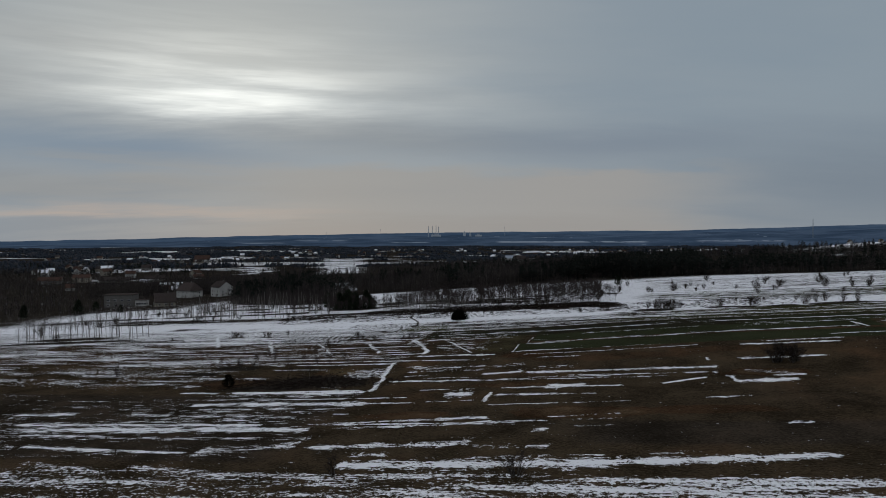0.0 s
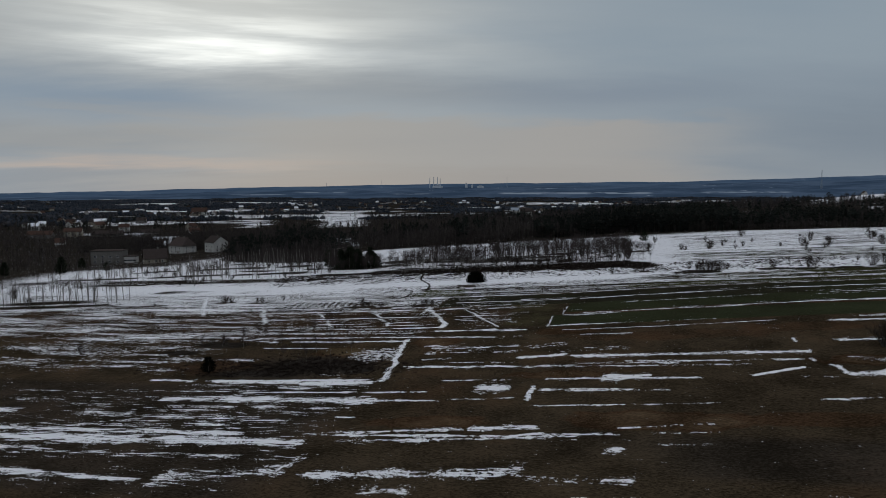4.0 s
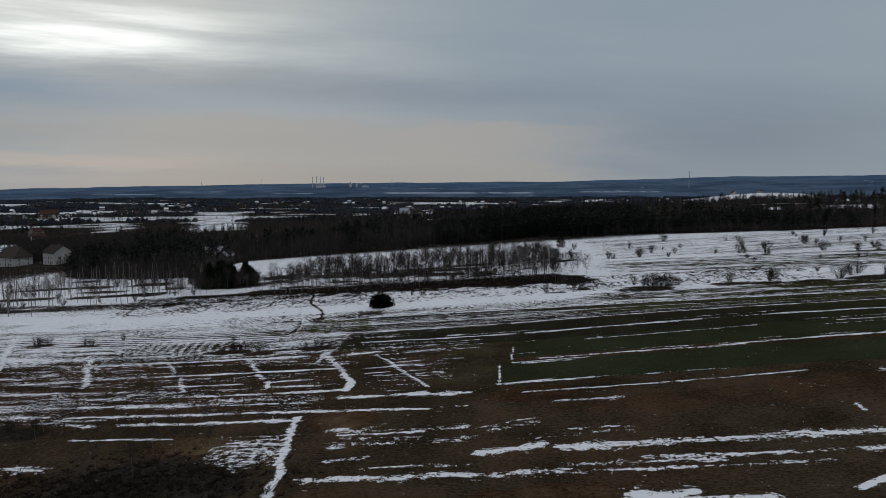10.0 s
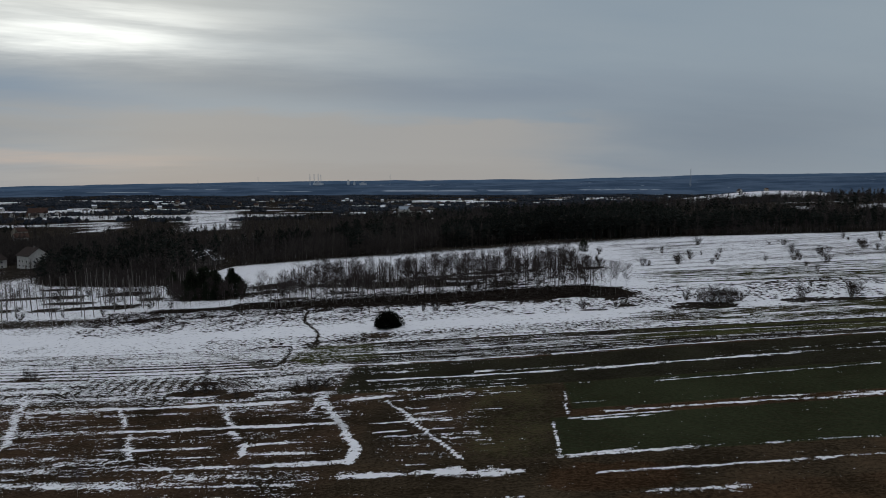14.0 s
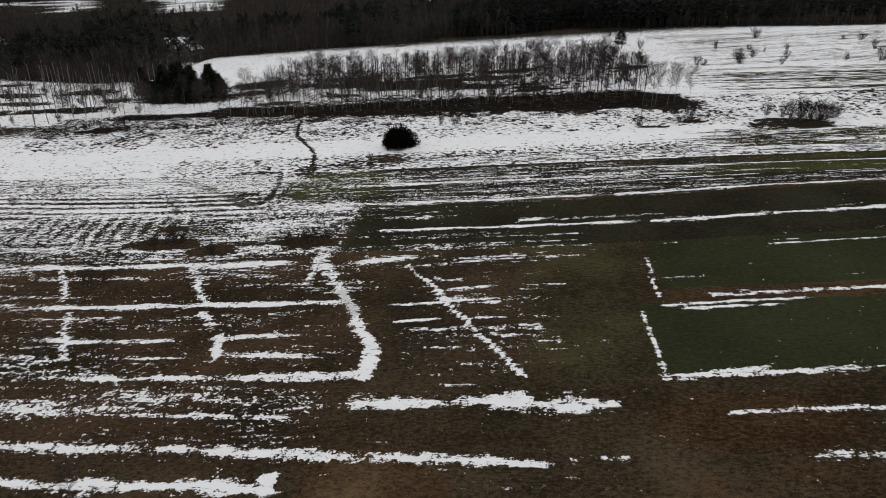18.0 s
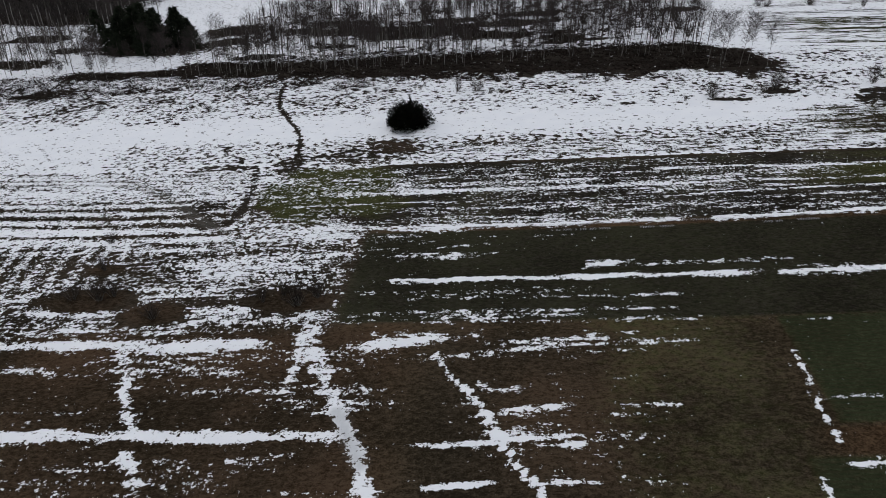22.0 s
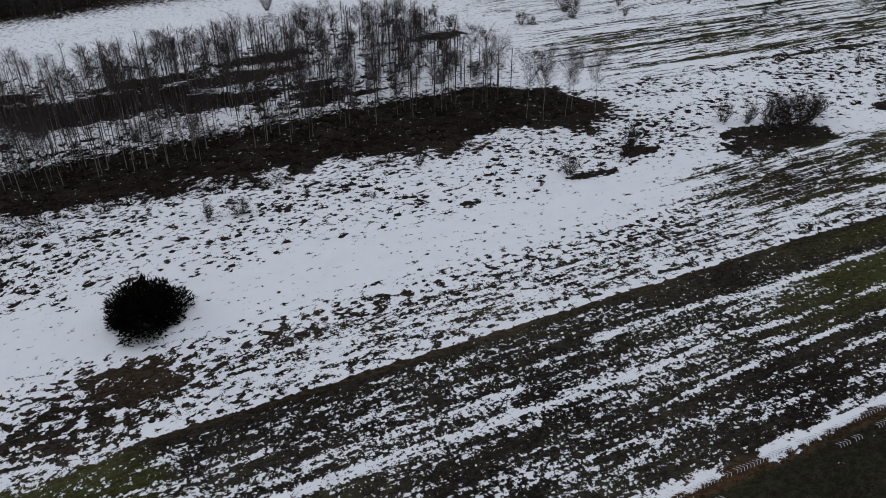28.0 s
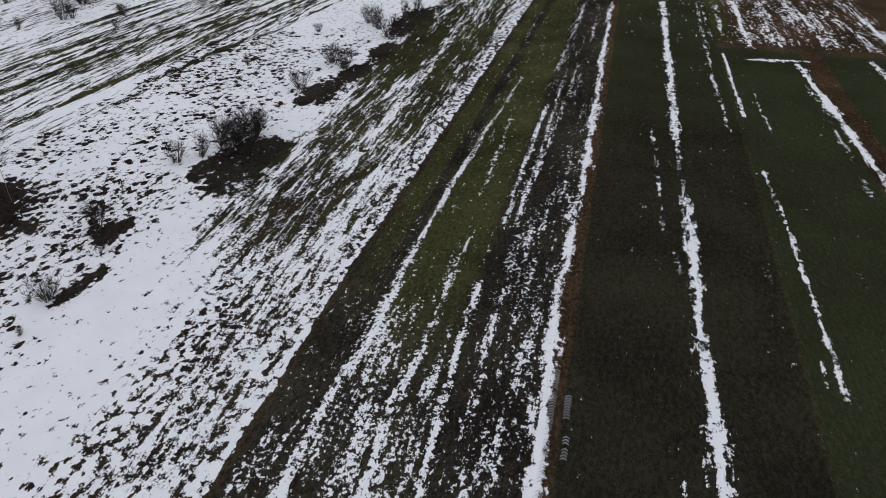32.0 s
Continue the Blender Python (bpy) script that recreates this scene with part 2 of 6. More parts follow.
SNOW_MID = [
    (-79.6, 99.4, -70.7, 98.6, 0.54, 0.9), (-66.2, 98.3, -49.4, 97.2, 1.11, 1.05), (-49.4, 97.2, -37.5, 97.6, 1.53, 1.1), (-74.6, 93.2, -49.9, 92.1, 0.32, 0.85),
    (-49.9, 92.1, -27.5, 92.4, 0.34, 0.95), (-69.7, 89, -33.5, 88.3, 1.25, 1), (-33.5, 88.3, -25.1, 88.4, 0.43, 0.9), (-66.9, 85.4, -36.4, 84.8, 0.51, 0.8),
    (-63.9, 81.6, -43.2, 79.2, 1.33, 0.74), (-58.4, 78.1, -46.5, 77, 0.96, 0.7), (-34, 74.4, -12.5, 75.1, 0.38, 1.05), (-91.5, 114.2, -66.1, 112.1, 1, 0.72),
    (-48.2, 101.7, -44.1, 102.2, 0.63, 0.8), (-34.6, 106.7, -15.7, 106.5, 0.63, 1), (-26, 98.5, -14.9, 98.6, 0.35, 0.85), (-19.7, 94, -15.2, 94.8, 1.38, 1.15)]
SNOW_MID_MORE = [
    (-33.2, 111.2, -28, 111.6, 0.54, 0.8), (-28.3, 109, -16, 109.1, 0.39, 0.8), (-33.6, 119.6, -17, 119.5, 0.71, 0.72), (-33.5, 115.7, -16.6, 115.8, 0.96, 0.72),
    (-22.8, 89, -14, 89.7, 0.33, 0.78), (-36.9, 81.1, -34.3, 81.1, 0.39, 0.9)]
SNOW_MID_RIGHT = [
    (-15.7, 111.5, -8, 113.3, 0.79, 0.95), (-6.7, 112.4, 30.4, 113.5, 0.8, 1.1), (-6.2, 107.8, 9.9, 108, 0.51, 0.85), (2, 109, 28.2, 109.1, 0.51, 0.85),
    (-15.2, 106.1, -6.2, 106.8, 0.63, 0.85), (-7.8, 106.1, 20.5, 106.7, 0.5, 0.75), (-1.7, 99.4, 5.1, 100.8, 1.49, 1), (-9.9, 99.2, 12.2, 99.6, 0.47, 0.9),
    (-10, 93.6, 2.9, 93.6, 0.67, 1), (2.9, 93.6, 9.1, 93.8, 0.34, 0.85), (-10.6, 86.4, 1.6, 87.1, 0.22, 0.95), (1.6, 87.1, 13.1, 88.1, 0.21, 0.75),
    (32.4, 100.8, 42.4, 101.8, 1.13, 1.1), (39.4, 105.5, 44.3, 105.6, 0.73, 0.9), (34.5, 110.7, 44.2, 106.4, 1.26, 0.7), (33.5, 108.9, 33.7, 102.2, 0.2, 0.66)]
SNOW_MID_RIGHT_MORE = [
    (36.2, 119.4, 51.7, 120.1, 0.68, 0.95), (38.2, 131.2, 57.4, 131.4, 0.76, 1), (43, 133.8, 59.2, 135, 0.75, 0.75), (-12.5, 74.8, -8.3, 76.2, 0.56, 1),
    (-8.3, 75.9, 0.1, 76.4, 0.29, 0.9), (-7.6, 73.7, -4.4, 74.2, 0.38, 0.8), (5.1, 76.9, 11.8, 77.5, 0.28, 0.85), (5.1, 73.4, 11.9, 73.8, 0.2, 0.8),
    (26, 89.7, 32.5, 90.4, 0.3, 0.9), (-14.5, 118.3, -8.1, 120.2, 0.82, 0.72), (-8.9, 115.3, 2.5, 116.6, 0.68, 0.66), (25.8, 99.9, 30.6, 99.7, 0.36, 0.7)]
SNOW_CROSSES = [
    (19.7, 100.6, 27.5, 104.9, 0.45, 1.05), (31.6, 106, 32.5, 101, 0.41, 1.05), (29.5, 120.9, 30.4, 113.5, 0.2, 0.8), (29.9, 110.7, 29.1, 106.4, 0.21, 0.85),
    (-11.5, 95.2, -11.7, 89, 0.39, 0.95)]
SNOW_GREEN = [
    (-10.7, 146.6, 1.2, 147.2, 0.2, 0.9), (-6.6, 148.6, 1.5, 148.7, 0.29, 0.8), (1.5, 148.7, 17, 148.2, 0.29, 0.9), (17, 148.2, 26.2, 148.1, 0.47, 0.95),
    (-7.9, 136, 1.9, 136.2, 0.4, 0.9), (-12.2, 135.9, -7.9, 136.2, 0.25, 0.9), (1.9, 136.4, 19.6, 136.2, 0.2, 0.8), (-9.1, 131.4, 16.7, 132.2, 0.25, 1.05),
    (16.7, 132.2, 29, 132.9, 0.23, 1), (-5.7, 127.1, 3, 127.2, 0.6, 0.74), (9.6, 149.7, 26.7, 149.3, 0.38, 0.7), (-9.6, 151.9, -5.4, 152, 0.39, 0.6)]
SNOW_ACROSS = [
    (-36.1, 132.9, -23.1, 132.8, 0.95, 0.88), (-23.1, 132.4, -17.1, 132.4, 0.9, 0.88), (-81.9, 134.5, -55.4, 132.1, 0.8, 0.85), (-55.4, 132.1, -40.6, 131.2, 0.33, 0.8),
    (-74.7, 129.4, -22.7, 126.5, 0.48, 1), (-22.7, 126.5, -17.1, 127.2, 0.25, 0.8), (-76.5, 127.4, -67.9, 125.2, 0.56, 0.85), (-65.2, 125.3, -53.9, 124.6, 0.54, 1),
    (-53.9, 124.6, -39.3, 124.2, 0.5, 1.0), (-68.9, 120.7, -54.6, 119.5, 0.28, 0.95), (-48.3, 119.4, -39, 119.1, 0.46, 0.8), (-85.7, 139.5, -67.3, 136.1, 0.31, 0.85),
    (-35, 119.9, -32.1, 120.7, 0.47, 0.8), (-30.8, 120.1, -27.4, 121.5, 0.38, 0.75), (-32.8, 118.4, -22.1, 118.7, 0.3, 0.9), (-32.6, 117.4, -22.2, 117.1, 0.3, 0.75)]
SNOW_ACROSS_MORE = [
    (-16.6, 118.7, -8.8, 121.6, 0.28, 0.75), (-5.4, 117.5, 1.2, 117.7, 0.37, 0.7), (-46.8, 117.3, -37.2, 116.9, 0.44, 0.75), (-13.8, 115.8, -8.9, 116.2, 0.29, 0.7)]
SNOW_PLOUGH = [
    (29.2, 176.5, 97, 176.8, 0.38, 1), (9.1, 177, 29.2, 176.5, 0.38, 1.0), (-2.6, 176.7, 9.1, 177, 0.42, 1.0), (-10, 176.4, -2.6, 176.7, 0.48, 1.0),
    (31.4, 188.5, 57.1, 186.9, 0.23, 0.85), (14, 189.3, 31.4, 188.5, 0.26, 1), (1, 189.3, 14, 189.3, 0.43, 1.05), (-6.7, 189.9, 1, 189.3, 0.47, 1),
    (-12.6, 189.8, -6.7, 189.9, 0.68, 0.9), (1.2, 185.2, 15.5, 185.2, 0.27, 0.85), (-3.9, 185.8, 1.2, 185.2, 0.41, 0.95), (-11.5, 185.1, -3.9, 185.8, 0.42, 0.95),
    (-2.8, 182.8, 9, 182.9, 0.2, 1.05), (-10.9, 182.3, -2.8, 182.8, 0.23, 1), (-4.4, 180.9, 5.7, 181, 0.3, 0.78), (-10.3, 180.6, -4.4, 180.9, 0.5, 0.76)]
SNOW_PLOUGH_FINE = [
    (24, 181.2, 61.4, 179.7, 0.2, 0.8), (17.7, 181.6, 59, 181, 0.23, 0.8), (18.1, 182.7, 46.2, 182.3, 0.2, 0.95), (15.1, 179.7, 27.7, 178.5, 0.2, 0.7),
    (-3.8, 178.2, 4.8, 178.4, 0.31, 0.66), (19.4, 185.6, 42.7, 185.8, 0.2, 0.75), (59.2, 182.6, 98, 181.4, 0.33, 0.7), (-8.8, 185.4, 1.2, 185.2, 0.2, 0.6),
    (-9.7, 189.5, -4, 188.9, 0.2, 0.75)]
SNOW_STRIPS = [
    (37.8, 167.7, 98.3, 168, 0.48, 0.98), (26.3, 167.4, 37.8, 167.7, 0.26, 0.85), (5.1, 167, 25.4, 167.2, 0.46, 1.05), (-7.5, 166.6, 5.1, 167, 0.51, 1.1),
    (18.8, 169.4, 41.1, 170.1, 0.25, 0.62), (13.4, 168.2, 16.4, 168.6, 0.27, 0.7), (46.3, 160, 70, 160.3, 0.2, 0.95), (21.5, 159.1, 33, 159.8, 0.2, 0.75),
    (8.9, 158.8, 21.5, 159.1, 0.2, 1.05), (2.4, 158.7, 8.9, 158.8, 0.2, 1.05), (55.2, 162.4, 99.9, 162.4, 0.39, 0.7), (37.9, 162, 55.2, 162.3, 0.2, 0.66),
    (41.2, 149.5, 67.3, 150.9, 0.51, 1.05), (25.7, 148.6, 41.2, 149.5, 0.48, 1.1), (29.7, 150.8, 58.1, 151.2, 0.33, 0.6), (42, 157.7, 56.4, 158.1, 0.2, 0.66)]
SNOW_BROWN = [
    (73.8, 156.1, 101.6, 156.2, 0.54, 1), (78.8, 159.6, 100.8, 159.2, 0.53, 0.75), (75.1, 151.7, 95.1, 150.8, 0.47, 0.75), (76.9, 145.3, 104.3, 146, 0.45, 0.85),
    (76.1, 135.9, 95.3, 136.7, 0.48, 0.95), (58.6, 140.3, 71.2, 140.9, 0.33, 1), (74.7, 142.7, 96.7, 144.4, 0.36, 0.6), (78.5, 161.3, 100.1, 161.6, 0.33, 0.7)]
SNOW_BROWN_EDGE = [
    (68.2, 157, 68.8, 149.6, 0.52, 0.9)]
SNOW_HEAD = [
    (-42.3, 191.5, -5.7, 191, 0.33, 0.75), (-49.1, 189.4, -6.8, 188.9, 0.6, 0.82), (-47.4, 185.4, -29.8, 185.3, 0.6, 0.95), (-29.8, 185.3, -8.6, 185.3, 0.58, 0.92),
    (-51.8, 182.3, -41.4, 182.6, 0.2, 0.85), (-41.4, 182.6, -10.3, 182, 0.21, 0.82), (-38.6, 180.4, -11.1, 180.5, 0.2, 0.75), (-51.7, 176.4, -40.1, 176.5, 0.28, 0.9),
    (-40.1, 176.5, -27.6, 176.6, 0.64, 1.05), (-27.6, 176.6, -13, 176.6, 0.45, 1.0), (-25.6, 178.4, -11.8, 179.1, 0.4, 0.75), (-30.7, 177.9, -17.5, 178.3, 0.28, 0.66)]
SNOW_LINE_D = [
    (-34.6, 156.8, -33.2, 154.2, 0.2, 0.9), (-33.2, 154.2, -31.3, 151.5, 0.24, 1), (-31.3, 151.5, -30.1, 148.3, 0.29, 1), (-30.1, 148.3, -27.7, 144.1, 0.2, 1),
    (-26.6, 141.9, -24.7, 138.6, 0.21, 1.1), (-24.7, 138.6, -23.5, 136.1, 0.22, 1.05)]
SNOW_BALKS = [
    (-6.2, 148.3, 0.5, 148.3, 0.2, 0.95), (-9.3, 146, -0.5, 146.2, 0.2, 0.95), (-9.3, 135.9, -5, 136.7, 0.36, 1.1), (-12.1, 135.3, -9.3, 135.9, 0.2, 1),
    (-7.9, 160.2, -6.2, 160.3, 0.2, 0.8), (3.5, 159.6, 5.8, 159.7, 0.2, 0.8), (-34.3, 145, -30.4, 145.2, 0.28, 0.95), (-27.5, 145.2, -24.4, 145.3, 0.23, 0.95),
    (-35.9, 147.9, -31.1, 148, 0.2, 0.8), (-29.9, 151, -25.9, 151.4, 0.39, 0.95), (-28.6, 148, -25.1, 148.2, 0.21, 0.8), (-22.5, 151.4, -18.7, 151.5, 0.24, 0.8),
    (-33.3, 143.4, -21.4, 143.5, 0.31, 0.85), (-23.4, 143.7, -21.3, 143.2, 0.52, 0.85), (-37.5, 156.2, -17.8, 158.3, 0.34, 0.72), (-27.7, 158.4, -22.7, 158.6, 0.38, 0.75)]
SNOW_FRAME = [
    (-10.1, 156.8, -10.5, 152.8, 0.2, 0.8), (-10.5, 152.8, -10.5, 150.7, 0.2, 1.05), (-10.5, 150.7, -10.5, 148.1, 0.2, 0.8), (-12.7, 145.6, -12.8, 141.2, 0.2, 0.8),
    (-12.8, 141.2, -12.9, 137.7, 0.2, 0.9), (-12.9, 137.7, -13, 135.3, 0.2, 0.9)]
SNOW_DOTTED = [
    (-38.9, 164.1, -16.2, 164, 0.24, 0.7), (-40, 162.1, -16.6, 162.1, 0.25, 0.72), (-39.3, 170.8, -30.2, 171, 0.44, 0.85), (-22.6, 168.8, -19.7, 168.9, 0.66, 1.05),
    (-19.8, 168.5, -6.1, 168.5, 0.33, 0.74), (-38, 160.8, -14.9, 160.8, 0.29, 0.68), (-40, 159.4, -31.5, 158.6, 0.37, 0.8), (-29.9, 157.9, -15.6, 158, 0.29, 0.74),
    (-27, 158.2, -22.2, 158.4, 0.31, 0.84), (-41.4, 165, -24.8, 165, 0.24, 0.66)]
ALONG = [SNOW_NEAR, SNOW_NEAR_MORE, SNOW_PATCH, SNOW_MID, SNOW_MID_MORE, SNOW_MID_RIGHT, SNOW_MID_RIGHT_MORE, SNOW_GREEN, SNOW_ACROSS, SNOW_ACROSS_MORE, SNOW_PLOUGH, SNOW_PLOUGH_FINE, SNOW_STRIPS, SNOW_BROWN, SNOW_HEAD, SNOW_BALKS, SNOW_DOTTED]
CROSSING = [SNOW_CROSSES, SNOW_BROWN_EDGE, SNOW_LINE_D, SNOW_FRAME]
# Rows within the old plots: v, from u, to u, half width, strength.
ROWS_LEFT = [
    (159.2, -79, -47, .85, 1.1), (156.2, -77, -62, .45, .75), (155.9, -59, -47, .42, .7), (152, -74, -57, .33, .66), (149.7, -72, -39.5, .6, 1.1),
    (147.2, -71, -59, .38, .8), (147.6, -49, -43, .3, .7), (143.4, -68, -53, .48, 1.05), (143.5, -51.5, -42, .46, .95), (140.1, -66, -60, .42, .9),
    (140.3, -60, -50, .38, .85), (140.5, -49, -40, .62, 1.0), (137.4, -64, -47, .38, 1.05), (137.3, -47, -35.4, .7, 1.15), (135.1, -62, -50, .22, .6),
    (135.1, -41.5, -37.5, .32, .75)]
ROWS_ZIG = [
    (129.2, -43.5, -40, .36, .75), (129.2, -35.6, -32.7, .28, .7), (159.2, -41.3, -34, .75, 1.0),
    (158.9, -31, -22, .4, .85), (158.6, -22, -17, .24, .75), (149.2, -36, -25.5, .3, .9),
    (135.5, -30.4, -24.6, .32, .8), (160, -25.3, -18.3, .24, .7), (162.5, -35, -31, .36, .85)]
ROWS_FAR = [
    (163.8, -71, -48, .55, .9), (161, -70, -46, .4, .7), (166.2, -72, -46, .45, .75), (168.6, -60, -44, .5, .75), (163.2, -65, -43, .4, .7), (179.9, -90, -58.5, .62, 1.0), (177.6, -90, -58, .66, 1.1), (175.4, -88, -58, .55, .9),
    (174.7, -53, -46, .35, .8), (173.6, -36, -30, .3, .75), (174.5, -24, -18, .24, .6), (172.4, -41, -38, .5, .7), (170.1, -23, -15.5, .5, .66),
    (169.8, -10, -7, .45, .7), (167.8, -40, -8, .5, 1.0)]
# Lines of snow that cross the strips: u, v to u, v, half width, strength.
CROSS = [
    (-40, 125.5, -36, 98.5, .75, 1.0), (-43.6, 158.4, -41, 152.7, 1.0, .95), (-41, 152.7, -38.8, 147.7, .8, 1.0), (-38.8, 147.7, -36.9, 143.4, .75, 1.0),
    (-36.9, 143.4, -35.8, 141, 1.1, 1.0), (-36, 141, -35.7, 137, 1.0, 1.0), (-44.4, 158, -44.3, 154, .7, .85), (-44.3, 154, -42.4, 151.7, .4, .7),
    (-73.8, 159.3, -69, 151.6, .6, .8),
    (-67.3, 148.6, -61.8, 140.1, .55, .9), (-58.6, 158.6, -54.1, 150.1, .6, .95)]
CROSS_LEFT = [
    (-52.8, 148.1, -51.1, 145.4, .7, 1.0), (-49.9, 143.7, -48.9, 139.9, .7, 1.0), (-61.4, 163.5, -58, 158.6, .4, .75), (-52.3, 177.5, -47, 165, .8, .6),
    (-47, 165, -43.6, 158.4, 1.3, .8), (-95, 168.5, -82, 145.5, .85, .98), (-129, 192, -108.5, 160.5, 1.0, 1.0)]
CROSS_TWO = [(-43.0, 178, -43.5, 160, .6, .5)]


# Front of the woods: v for u.
FRONT_U = [-650, -330, -256, -224, -210, -192, -158, -134, -131, -129, -88, -59, -44, -19, 4, 22, 48, 82, 113, 147, 200, 320]
FRONT_V = [480, 440, 405, 374, 332, 317, 302, 297, 297, 346, 355, 355, 367, 362, 374, 363, 358, 340, 329, 321, 315, 300]
# Open snowy plots in the valley: azimuth from, to (degrees, left positive), distance from, to.
PLOTS = [(6.3, 10.2, 720, 1380), (14.2, 16.4, 800, 960), (10.5, 20.2, 926, 936), (-5.6, 6.6, 1085, 1104), (-1, 6.6, 1240, 1262), (-9, -5.6, 1000, 1020), (-8.4, -7.4, 640, 665), (1.5, 7, 1600, 1660), (-40.5, -28.0, 1230, 1520),
         (-14, -7, 2000, 2150), (-12.3, -5, 2180, 2300), (-17, -12, 1500, 1560), (22, 23.6, 660, 700), (26, 30, 790, 815), (-24, -21, 2150, 2350), (-27, -24, 1750, 1950), (16.5, 17.6, 520, 545), (24.5, 25.6, 770, 800),
         (-9, -5, 1350, 1390), (16, 19, 1450, 1500), (24, 26, 1150, 1180), (-7, 0, 2150, 2230), (4, 7, 2000, 2060), (-44, -38, 1700, 1850), (30, 32, 1500, 1540), (-36.5, -31.5, 560, 600), (-33.2, -32.2, 470, 500), (-39, -36, 460, 500), (-31, -29, 640, 690)]


def gap(x, lo, hi, soft):
    return sstep(x, lo - soft, lo + soft) * (1 - sstep(x, hi - soft, hi + soft))


def segment(u, v, u0, v0, u1, v1, half):
    du, dv = u1 - u0, v1 - v0
    t = np.clip(((u - u0) * du + (v - v0) * dv) / (du * du + dv * dv), 0, 1)
    d = np.hypot(u - u0 - t * du, v - v0 - t * dv)
    return np.exp(-(d / half) ** 4 * 0.5)


def blot(u, v, cu, cv, ru, rv):
    wob = 0.55 + 0.9 * vnoise(u + cu * 3, v + cv * 7, max(min(ru, rv) * 0.8, 1.2), 3)
    return 1 - sstep(np.hypot((u - cu) / ru, (v - cv) / rv) / wob, 0.6, 1.25)


def cover(u, v):
    """What lies on the ground at u, v: snow, green, streak, dark; then warm, wet, tuft, crop."""
    w = v - bend(u) - drift(u, v)
    n_big = vnoise(u, v, 22, 3)
    r0 = np.hypot(*to_xy(u, v))
    n_row = vnoise(u * 0.12, w, 1.6, 3)
    snow = -0.34 + 0.42 * n_row
    green = np.zeros(u.shape)
    streak = np.full(u.shape, 0.55)
    dark = np.full(u.shape, 0.35)
    warm = np.full(u.shape, 0.55)
    wet = np.zeros(u.shape)
    tuft = np.zeros(u.shape)
    crop = np.zeros(u.shape)

    def lay(field, mask, value):
        return field * (1 - mask) + mask * value

    # rough meadow below the first big strip
    m = 1 - sstep(w, 51.5, 54.5)
    snow = lay(snow, m, 0.36 + 0.9 * (n_row - 0.5) + 0.16 * sstep(u, -25, 5))
    streak = lay(streak, m, 0.5)
    # striped ploughland to the left, row after row
    m = gap(w, 56, 97, 1.5) * (1 - sstep(u, -42 + 5 * (n_big - 0.5), -32))
    snow = lay(snow, m, 0.13 + 0.8 * (n_row - 0.45))
    streak = lay(streak, m, 0.9)
    dark = lay(dark, m, 0.7)
    m = gap(w, 102, 126, 2) * (1 - sstep(u, -84, -72))
    snow = lay(snow, m, 0.26 + 0.9 * (n_row - 0.5))
    m = gap(w, 126, 160, 1) * (1 - sstep(u, -40, -34))
    snow = lay(snow, m, 0.16 + 1.0 * (n_row - 0.5) + 0.22 * (1 - sstep(u, -100, -66)))
    streak = lay(streak, m, 0.6)
    dark, warm, tuft = lay(dark, m, 0.55), lay(warm, m, 0.8), lay(tuft, m, 0.4)
    # dark wet hollow with dead grass, and its grassy edge
    m = blot(u, w, -56, 107, 17, 9.5)
    snow = lay(snow, m, 0.02)
    dark = lay(dark, m, 0.72)
    m = blot(u, w, -73, 108, 8, 6)
    warm, dark = lay(warm, m, 1.0), lay(dark, m, 0.5)
    for cu, cv, ru, rv in ((-52, 108.5, 9, 3.5), (-60, 103, 9, 2.2), (-44, 105, 5, 2.5), (-80, 123, 8, 2.5), (-86, 117, 5, 2)):
        m = blot(u, w, cu, cv, ru, rv)
        dark, warm, snow = lay(dark, m, 1.0), lay(warm, m, 0.3), lay(snow, m, -.1)
    green = np.maximum(green, 0.35 * blot(u, w, -52, 118, 8, 3))
    snow = np.maximum(snow, 0.50 * blot(u, w, -43, 115, 5.5, 5.0))
    snow = np.maximum(snow, 0.80 * gap(u, -68, -38, 2) * gap(w, 98.2, 99.0 + 0.5 * n_big, .3))
    # snowy left part ahead of it
    m = gap(w, 160, 194, 1.5) * (1 - sstep(u, -45, -40))
    snow = lay(snow, m, 0.38 + 1.0 * (n_row - 0.45) + 0.16 * sstep(w, 178, 188) + 0.14 * (1 - sstep(u, -110, -75)))
    streak = lay(streak, m, 0.45)
    dark, tuft = lay(dark, m, 0.7), lay(tuft, m, 0.8)
    m = gap(w, 172.5, 184.6, .7) * (1 - sstep(u + 4 * (vnoise(u, v, 4, 2) - .5), -60, -55))
    snow = lay(snow, 0.8 * m, 0.50 + 0.36 * np.sin((w - 179.4) * 2.86 + 5 * (vnoise(u * 0.25, w * .3, 9, 3) - .5)) + 0.4 * (n_row - 0.5) + 0.10 * (1 - sstep(u, -110, -75)))
    m = gap(w, 184.6, 193.5, .6) * (1 - sstep(u, -60, -55))
    snow = lay(snow, m, 0.62 + 0.6 * (n_row - 0.5))
    # short diagonal furrows in one plot
    fur = 0.5 + 0.5 * np.sin((u + 0.2 * (w - 167)) * 3.3 + 2 * n_big)
    m = gap(u, -90, -64, 2) * gap(w, 166, 175, .8)
    snow = lay(snow, m, 0.48 + 0.34 * (fur - 0.5) + 0.5 * (n_row - 0.5))
    # brown fallow grass in the middle and to the right, with paler and redder parts
    m = gap(w, 60, 135, 2) * sstep(u, -36, -30)
    warm = lay(warm, m, 0.35 + 0.8 * (n_big - 0.3))
    dark = lay(dark, m, 0.30 + 0.5 * (vnoise(u, v * 2, 30, 2) - 0.4))
